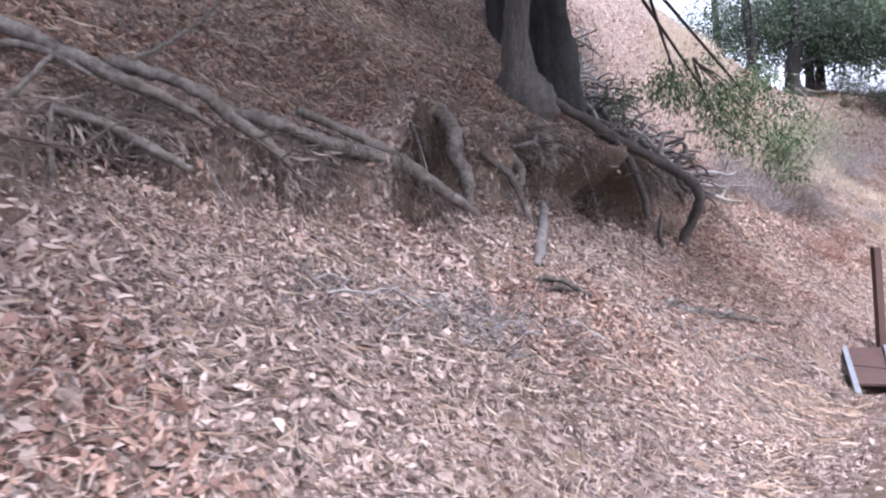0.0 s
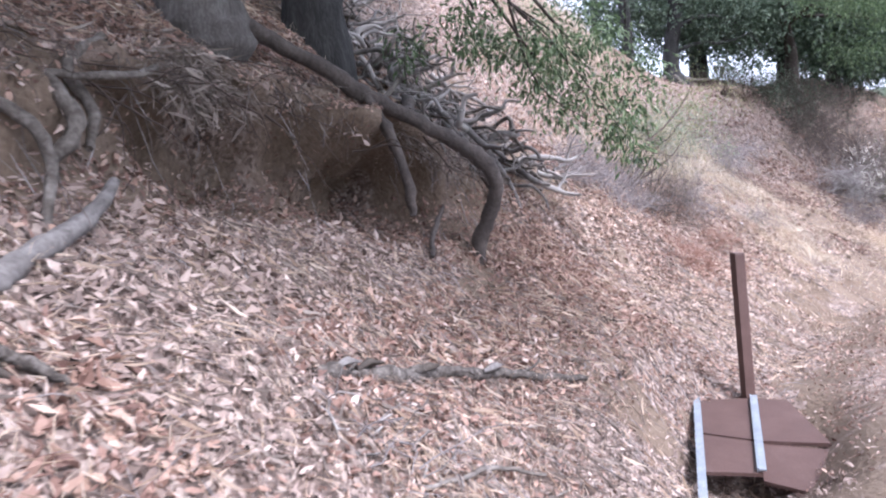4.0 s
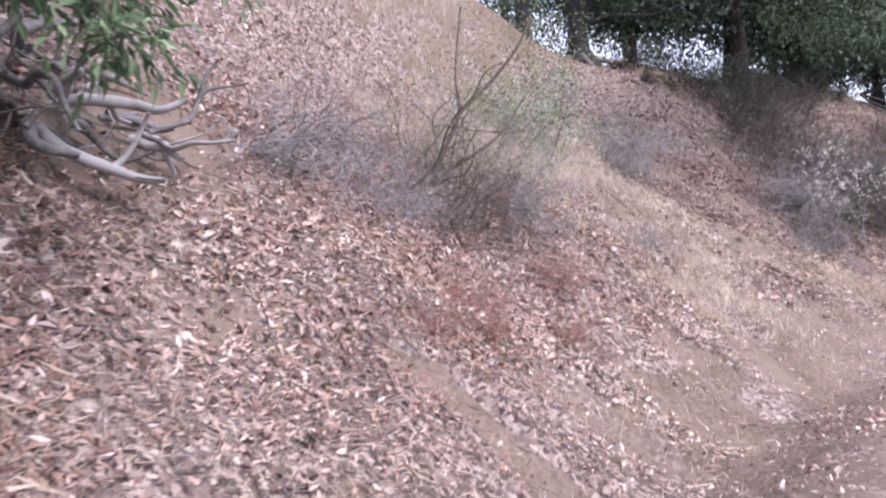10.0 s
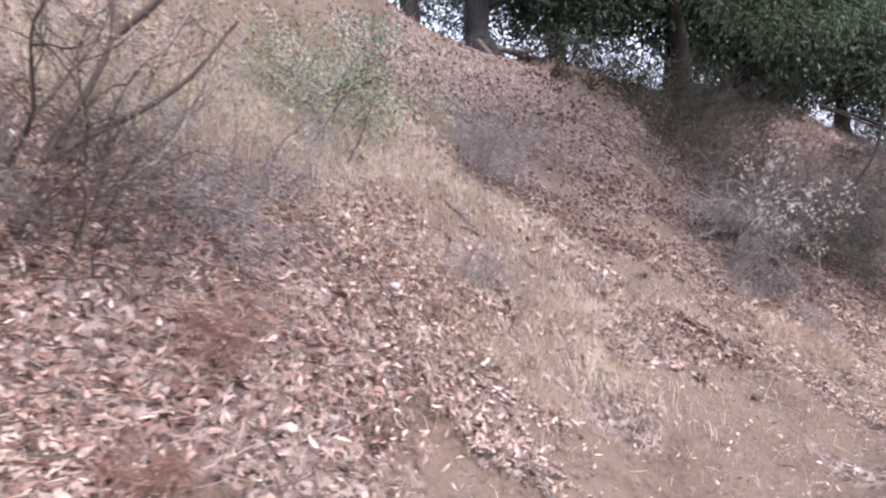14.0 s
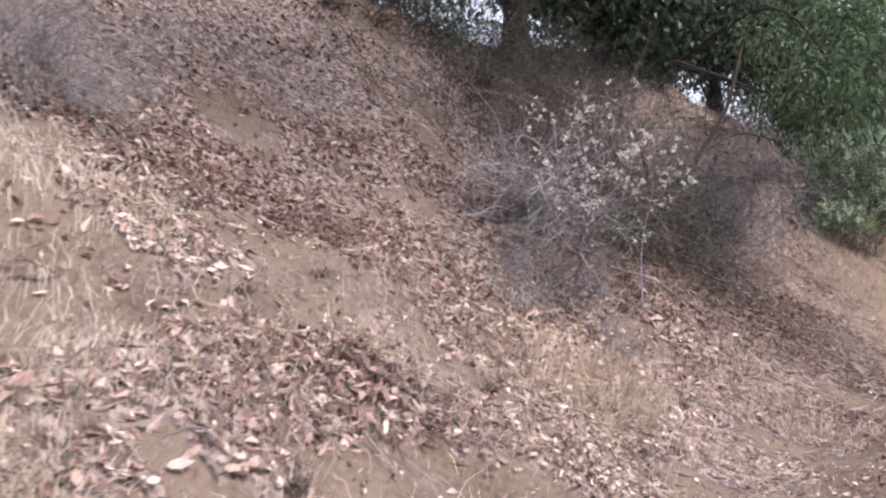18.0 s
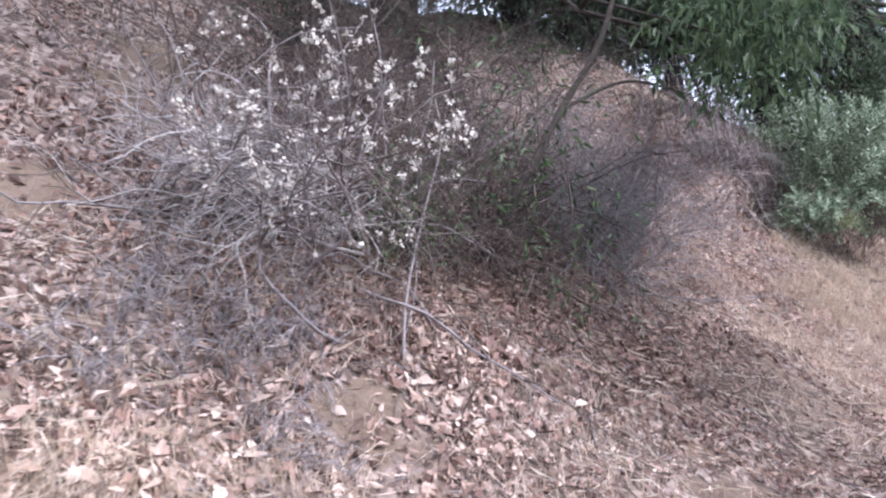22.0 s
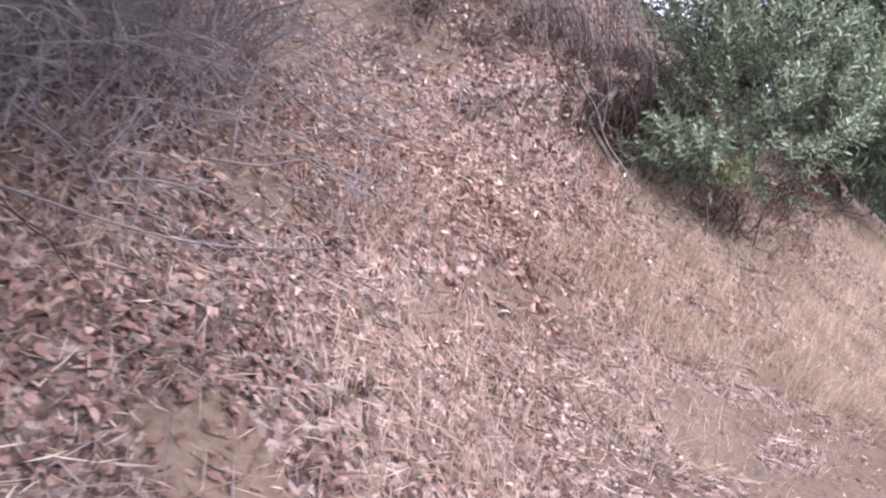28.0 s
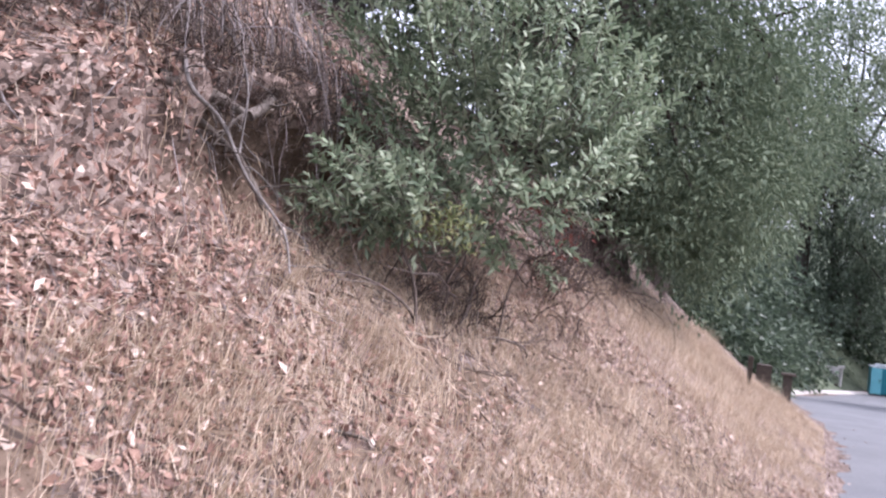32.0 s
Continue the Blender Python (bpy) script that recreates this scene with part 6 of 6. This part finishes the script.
def rooted_oak(base, line, radii, roots, boughs, canopy, seed, label):
    """An old oak on the crest: a leaning trunk, roots that spread over the edge, boughs with thin hanging leaves."""
    r = np.random.default_rng(seed)
    t = thing("crest_oak", base, label, "tree", "trees on the crest")
    s = Soup()
    tube(s, rounded(line, 6), radii, 14, 0.2, r)
    part("trunk", s, BLACK_BARK, t)
    for pts, rad in roots:
        s = Soup()
        tube(s, rounded(pts, 5), (rad, rad * 0.8, rad * 0.35), 8, 0.25, r)
        part("root", s, ROOT, t)
    tips = []
    for pts, rad in boughs:
        s = Soup()
        bough_line = rounded(pts, 6)
        tube(s, bough_line, (rad, rad * 0.7, rad * 0.25), 8, 0.15, r)
        part("limb", s, BLACK_BARK, t)
        s = Soup()
        for k in range(5, len(bough_line), 2):
            twiggy(s, r, bough_line[k], r.normal(size=3) * (1, 1, 0.6) + (0, 0, -0.1), r.uniform(0.6, 1.3), rad * 0.22, 1, 4, 0.3, 0.3, 4, tips)
        tagged(part("fine_twig", s, BLACK_BARK, t), kind="stuff")
    crown(t, np.array(tips), 10, 0.2, 0.1, 0.05, OAK, "crown", 0.5, seed + 1)
    for centre, size, count in canopy:
        crown(t, clumps(r, centre, size, count, 0.2), 34, 0.3, 0.15, 0.075, OAK, "crown", 0.4, seed + 2)


rooted_oak(at_ground(-10.0, 22.64), [(-9.95, 22.65, 3.5), (-9.98, 22.65, 3.95), (-10.05, 22.66, 4.4), (-10.0, 22.7, 5.2), (-9.8, 22.8, 6.4), (-9.9, 23.0, 8.2)], (0.5, 0.46, 0.28, 0.25, 0.23, 0.18),
           [([(-9.9, 22.5, 4.35), (-9.65, 22.75, 4.1), (-9.35, 23.0, 3.98), (-9.0, 23.3, 3.98)], 0.08), ([(-9.85, 22.4, 4.2), (-9.5, 22.3, 3.85), (-9.2, 22.4, 3.5)], 0.07),
            ([(-10.1, 22.4, 4.2), (-10.3, 21.9, 4.15), (-10.5, 21.3, 4.1)], 0.07), ([(-9.8, 22.9, 4.2), (-9.5, 23.5, 4.0), (-9.2, 24.2, 3.95), (-9.0, 24.8, 3.9)], 0.06)],
           [([(-9.95, 22.75, 5.0), (-9.4, 23.5, 5.25), (-8.8, 24.3, 5.2), (-8.2, 25.4, 5.5)], 0.07), ([(-9.9, 22.8, 5.8), (-9.3, 24.2, 6.2), (-8.9, 26.0, 6.0), (-8.6, 27.6, 5.6)], 0.09),
            ([(-9.9, 22.8, 6.0), (-10.6, 24.4, 6.3), (-11.0, 26.4, 5.9), (-11.0, 28.4, 5.6)], 0.08), ([(-9.9, 22.8, 6.4), (-8.6, 22.6, 6.9), (-7.4, 22.9, 7.0)], 0.07)],
           [((-9.6, 24.6, 7.0), (2.6, 3.4, 1.5), 240), ((-9.4, 27.2, 6.2), (2.0, 2.0, 1.2), 90), ((-11.8, 27.5, 6.6), (2.4, 3.0, 1.4), 110)], 640,
           "old dark-barked oak with thick roots spread over the crest")
rooted_oak(at_ground(-11.1, 21.8), [(-11.1, 21.8, 3.9), (-11.1, 21.8, 4.4), (-11.15, 21.85, 5.0), (-11.2, 22.0, 6.4), (-11.4, 22.2, 8.4)], (0.34, 0.28, 0.2, 0.18, 0.14),
           [([(-11.0, 21.7, 4.55), (-10.7, 21.5, 4.35), (-10.4, 21.2, 4.2)], 0.06)],
           [([(-11.2, 21.9, 6.2), (-11.6, 23.6, 6.9), (-12.2, 26.0, 7.0)], 0.07), ([(-11.2, 21.9, 6.0), (-10.6, 20.8, 6.9), (-10.2, 19.6, 7.4)], 0.06)],
           [((-12.0, 23.6, 7.2), (3.0, 3.0, 1.6), 220), ((-14.5, 29.0, 7.0), (3.2, 3.4, 2.2), 120)], 650, "dark-barked oak behind an older one on the crest")
log("dead_log", [(-10.7, 20.3, 4.05), (-10.35, 20.9, 4.08), (-9.95, 21.5, 4.02)], (0.1, 0.11, 0.09), BLACK_BARK, "dark dead log lying along the crest of the bank", 36)
for n, (x, y, size) in enumerate(((-9.3, 23.3, 0.7), (-9.0, 24.1, 0.8), (-8.8, 24.9, 0.9), (-8.6, 25.8, 1.0), (-8.3, 24.2, 0.6), (-8.0, 25.2, 0.8), (-8.6, 23.3, 0.4), (-8.3, 26.6, 1.1), (-7.9, 27.6, 1.3), (-7.6, 28.5, 1.3), (-7.4, 26.0, 1.2), (-6.9, 27.4, 1.3), (-6.8, 30.6, 1.3), (-6.2, 32.4, 1.3), (-7.0, 24.9, 0.9))):
    e, tips = dead_shrub("crest_brush", at_ground(x, y), size, 24, "dark brush and roots along the crest of the bank", DARK_TWIG, 130 + n, (0.45, 0, 0.8), 0.35, 0.25, 0.010, group="brush on the crest")
    if size > 0.75:
        crown(e, tips[::4], 4, 0.12, 0.08, 0.035, OAK, "leaf_spray", 0.2, 230 + n)
# thin dry stalks standing on the upper bank
for n, (x, y, size) in enumerate(((-7.9, 22.2, 0.7), (-7.2, 20.8, 0.5), (-8.3, 21.2, 0.5), (-6.9, 22.9, 0.5), (-7.7, 19.4, 0.45))):
    dead_shrub("dry_stalks_clump", at_ground(x, y), size, 6, "few thin pale dry stalks standing on the bank", PALE_TWIG, 660 + n, (0.1, 0, 1), 0.12, 0.05, 0.004, 2, group="dry stalk clumps")

# ---- the far end of the road ----
def far_z(x, y):
    return float(road_z(y))


def kerb():
    q = np.linspace(0, 1, 14)
    s = Soup()
    x, y = 3.5 + 7.6 * q ** 1.15, 63 + 24.5 * q
    for a in range(13):
        p0, p1 = np.array((x[a], y[a], far_z(0, y[a]) + 0.08)), np.array((x[a + 1], y[a + 1], far_z(0, y[a + 1]) + 0.08))
        bar(s, p0, p1, 0.35, 0.24)
    tagged(solid("kerb", s, KERB, smooth=False), "pale concrete kerb at the end of the road", "kerb", kind="structure")


def toilet():
    x, y, z = 12.9, 90.0, far_z(0, 90) + 0.02
    e = thing("portable_toilet", (x, y, z), "teal plastic portable toilet with a pale domed roof beside the road", "portable toilet")
    w, d, h = 1.15, 1.15, 2.05
    s = Soup()
    box(s, (x - w, y - d * 0.5, z + 0.12), (x + w, y + d * 0.5, z + h), 0.04)
    part("cabin", s, TEAL, e, smooth=False)
    # left face of the cabin, its brightness put into the paler teal
    s = Soup()
    box(s, (x - w - 0.02, y - d * 0.5 - 0.02, z + 0.12), (x - w * 0.42, y - d * 0.5 + 0.25, z + h - 0.02), 0.03)
    left_face = part("left_face", s, LIT_TEAL, e, "left face in lighter teal for the light on it", smooth=False)
    s = Soup()
    box(s, (x - w * 0.56, y - d * 0.5 - 0.08, z + 1.0), (x - w * 0.50, y - d * 0.5 - 0.02, z + 1.22), 0.01)
    part("handle", s, DARK_WOOD, left_face, "dark door handle", smooth=False)
    s = Soup()
    box(s, (x - w - 0.05, y - d * 0.5 - 0.05, z), (x + w + 0.05, y + d * 0.5 + 0.05, z + 0.12), 0.02)
    part("skid", s, DARK_WOOD, e, smooth=False)
    s = Soup()
    box(s, (x - w - 0.06, y - d * 0.55, z + h), (x + w + 0.06, y + d * 0.55, z + h + 0.1), 0.03)
    box(s, (x - w * 0.75, y - d * 0.4, z + h + 0.1), (x + w * 0.75, y + d * 0.4, z + h + 0.26), 0.1)
    part("roof", s, PALE_PLASTIC, e, "pale grey domed roof", smooth=False)
    s = Soup()
    for k in range(3):
        box(s, (x + 0.28 + 0.05 * k, y - d * 0.5 - 0.015, z + 1.35 + 0.16 * k), (x + 0.78 - 0.03 * k, y - d * 0.5, z + 1.44 + 0.16 * k))
    part("label_bars", s, PALE_PLASTIC, e, "pale printed panel", smooth=False)


def wooden_post(x, y, hgt, wide, label, cap=False):
    z = far_z(0, y)
    e = thing("bollard", (x, y, z), label, "bollard", "bollards at the road end")
    s = Soup()
    box(s, (x - wide, y - wide, z - 0.2), (x + wide, y + wide, z + hgt), 0.02)
    part("post", s, DARK_WOOD, e, smooth=False)
    if cap:
        s = Soup()
        box(s, (x - wide * 1.6, y - wide * 1.4, z + hgt), (x + wide * 1.9, y + wide * 1.4, z + hgt + 0.09), 0.02)
        part("cap", s, DARK_WOOD, e, smooth=False)


def far_haze_panels():
    # pale upright panels added to imitate the bright haze past the kerb
    s = Soup()
    z = far_z(0, 88)
    for k in range(9):
        box(s, (3.2 + 0.72 * k, 88.0, z - 0.3), (3.88 + 0.72 * k, 88.16, z + 1.7 + 0.05 * (k % 2)), 0.02)
    tagged(solid("haze_panels_far", s, KERB, smooth=False), "pale panels standing in for bright haze behind the far kerb", "wall", kind="structure")


kerb()
far_haze_panels()
toilet()
wooden_post(1.62, 49.0, 1.3, 0.18, "thick dark wooden bollard beside the road")
wooden_post(1.02, 44.4, 1.45, 0.05, "slim dark wooden bollard beside the road")
wooden_post(2.75, 54.5, 1.0, 0.13, "dark wooden bollard with a flat cap", True)


def street_post(x, y, hgt, label):
    z = far_z(0, y)
    e = thing("sign_post", (x, y, z), label, "post", "pale posts at the road end")
    s = Soup()
    tube(s, [(x, y, z - 0.2), (x, y, z + hgt * 0.5), (x, y, z + hgt)], (0.09, 0.09, 0.08), 8)
    part("pole", s, KERB, e)
    s = Soup()
    box(s, (x - 0.2, y - 0.06, z + hgt), (x + 0.2, y + 0.06, z + hgt + 0.2), 0.03)
    part("head", s, KERB, e, smooth=False)


street_post(7.2, 82.0, 2.4, "pale post standing at the far kerb")
street_post(8.9, 84.0, 1.6, "short pale post standing at the far kerb")
s = Soup()
e = thing("bench", (8.0, 83.0, far_z(0, 83)), "dark wooden bench at the far kerb", "bench")
for k in range(3):
    bar(s, (7.5, 82.8 + 0.16 * k, far_z(0, 83) + 0.5), (8.6, 82.8 + 0.16 * k, far_z(0, 83) + 0.5), 0.13, 0.05)
part("seat", s, DARK_WOOD, e, smooth=False)
for x in (7.6, 8.5):
    s = Soup()
    box(s, (x - 0.05, 82.8, far_z(0, 83)), (x + 0.05, 83.1, far_z(0, 83) + 0.47), 0.01)
    part("leg", s, DARK_WOOD, e, smooth=False)

for n, (x, y, hgt, big) in enumerate(((14.5, 62, 11, 1.0), (5, 98, 9, 1.2), (12, 101, 10, 1.3), (20, 98, 10, 1.3), (-2, 96, 10, 1.3), (27, 92, 12, 1.3), (16, 112, 14, 1.5), (6, 116, 14, 1.6), (-5, 80, 11, 1.3), (-3, 66, 9, 1.1), (33, 106, 14, 1.6), (22, 74, 12, 1.2))):
    b = (x, y, far_z(0, y) - 0.1)
    z = b[2]
    leafy_tree("far_tree", b, hgt, 0.26, [((x, y, z + hgt * 0.7), (3.0 * big, 3.0 * big, 3.2 * big), 80), ((x - 0.5, y - 1, z + hgt * 0.3), (2.6 * big, 2.6 * big, 1.8 * big), 50)],
               "hazy green tree at the far end of the road", SAGE if n % 2 else OAK, 160 + 3 * n, 30, 0.55, 0.46, 0.24, 0.3, group="trees at the road end")

leafy_tree("eucalyptus", (7.0, 96, far_z(0, 96)), 26, 0.5, [((7.5, 94, 9), (5.5, 4.5, 6.0), 80), ((12.5, 92, 13), (5.5, 4.5, 6.5), 130), ((12.5, 95, 6), (4.5, 4.5, 5.0), 70), ((7.6, 86, 17), (4.2, 3.5, 5.0), 80)], "tall eucalyptus with lacy drooping leaves at the road end", SAGE, 412, 60, 0.5, 0.4, 0.15, 0.9)
leafy_tree("eucalyptus", (18.5, 88, far_z(0, 88)), 24, 0.5, [((17.5, 87, 3), (4.5, 4.5, 5.0), 120), ((18, 88, 11), (5.5, 5.5, 6.0), 150)], "tall eucalyptus with lacy drooping leaves at the road end", SAGE, 400, 60, 0.55, 0.40, 0.13, 0.9)
leafy_tree("eucalyptus", (10.0, 99, far_z(0, 99)), 20, 0.4, [((10, 98, 2), (4.5, 4.5, 5.0), 120), ((10, 99, 9), (5.0, 5.0, 5.0), 120)], "tall eucalyptus with lacy drooping leaves at the road end", OAK, 404, 60, 0.55, 0.40, 0.13, 0.9)
leafy_tree("eucalyptus", (29, 96, far_z(0, 96)), 24, 0.5, [((29, 96, 3), (6, 5, 6.0), 150), ((29, 96, 12), (6, 6, 6.0), 150)], "tall eucalyptus with lacy drooping leaves at the road end", OAK, 408, 60, 0.55, 0.40, 0.13, 0.9)

e = thing("leaning_tree", (14.3, 82.6, far_z(0, 82.6)), "dark leaning bare tree trunk beside the far road", "tree")
s = Soup()
tube(s, rounded([(14.4, 82.6, -6.8), (14.06, 82.7, -5.55), (13.1, 83.1, -2.1), (12.0, 83.3, 1.3), (11.1, 83.3, 5.2), (10.4, 83.3, 9.0)], 5), (0.34, 0.26, 0.18), 9, 0.15, np.random.default_rng(500))
part("trunk", s, BLACK_BARK, e)
crown(e, clumps(np.random.default_rng(501), (11.0, 83.5, 6.5), (2.6, 2.6, 2.6), 70), 36, 0.6, 0.42, 0.16, SAGE, "crown", 0.8, 502)

# ---- thicket behind the far kerb ----
r = np.random.default_rng(300)
cl = np.stack([r.uniform(-8, 46, 900), r.uniform(92, 112, 900), np.zeros(900)], 1)
b2 = r.uniform(57, 92, 500)
cl[:500, 1] = b2
cl[:500, 0] = curve(TOE, b2) - r.uniform(1.8, 10, 500)
cl[:, 2] = np.where(np.arange(900) < 500, ground_z(cl[:, 0], cl[:, 1]) - 2.0, road_z(cl[:, 1])) + r.uniform(0.05, 1, 900) ** 1.3 * 6.5
low = np.stack([np.zeros(260), r.uniform(58, 74, 260), np.zeros(260)], 1)
low[:, 0] = curve(TOE, low[:, 1]) - r.uniform(0.5, 5, 260)
low[:, 2] = ground_z(low[:, 0], low[:, 1]) + r.uniform(0.0, 1.6, 260)
s = Soup()
spray(s, r, np.concatenate([cl, low]), 28, 0.6, 0.42, 0.24, 0.2)
tagged(solid("far_woods", s, OAK, smooth=False), "hazy grey-green woods behind the far kerb", "woods", kind="stuff")

# ---- pale stones on the bank ----
def stone(x, y, size, seed, label):
    r = np.random.default_rng(seed)
    b = at_ground(x, y)
    th = np.linspace(0.15, np.pi - 0.15, 6)
    s = Soup()
    pts = [(b[0], b[1], b[2] + size * 0.4 * math.cos(a)) for a in th]
    tube(s, pts, [size * 0.55 * math.sin(a) for a in th], 8, 0.5, r)
    e = thing("stone", b, label, "stone", "stones on the bank")
    part("rock", s, STONE, e)


stone(-7.72, 15.76, 0.16, 1, "small pale grey stone in dry grass")
stone(-5.3, 14.1, 0.10, 2, "small pale stone among dry grass")
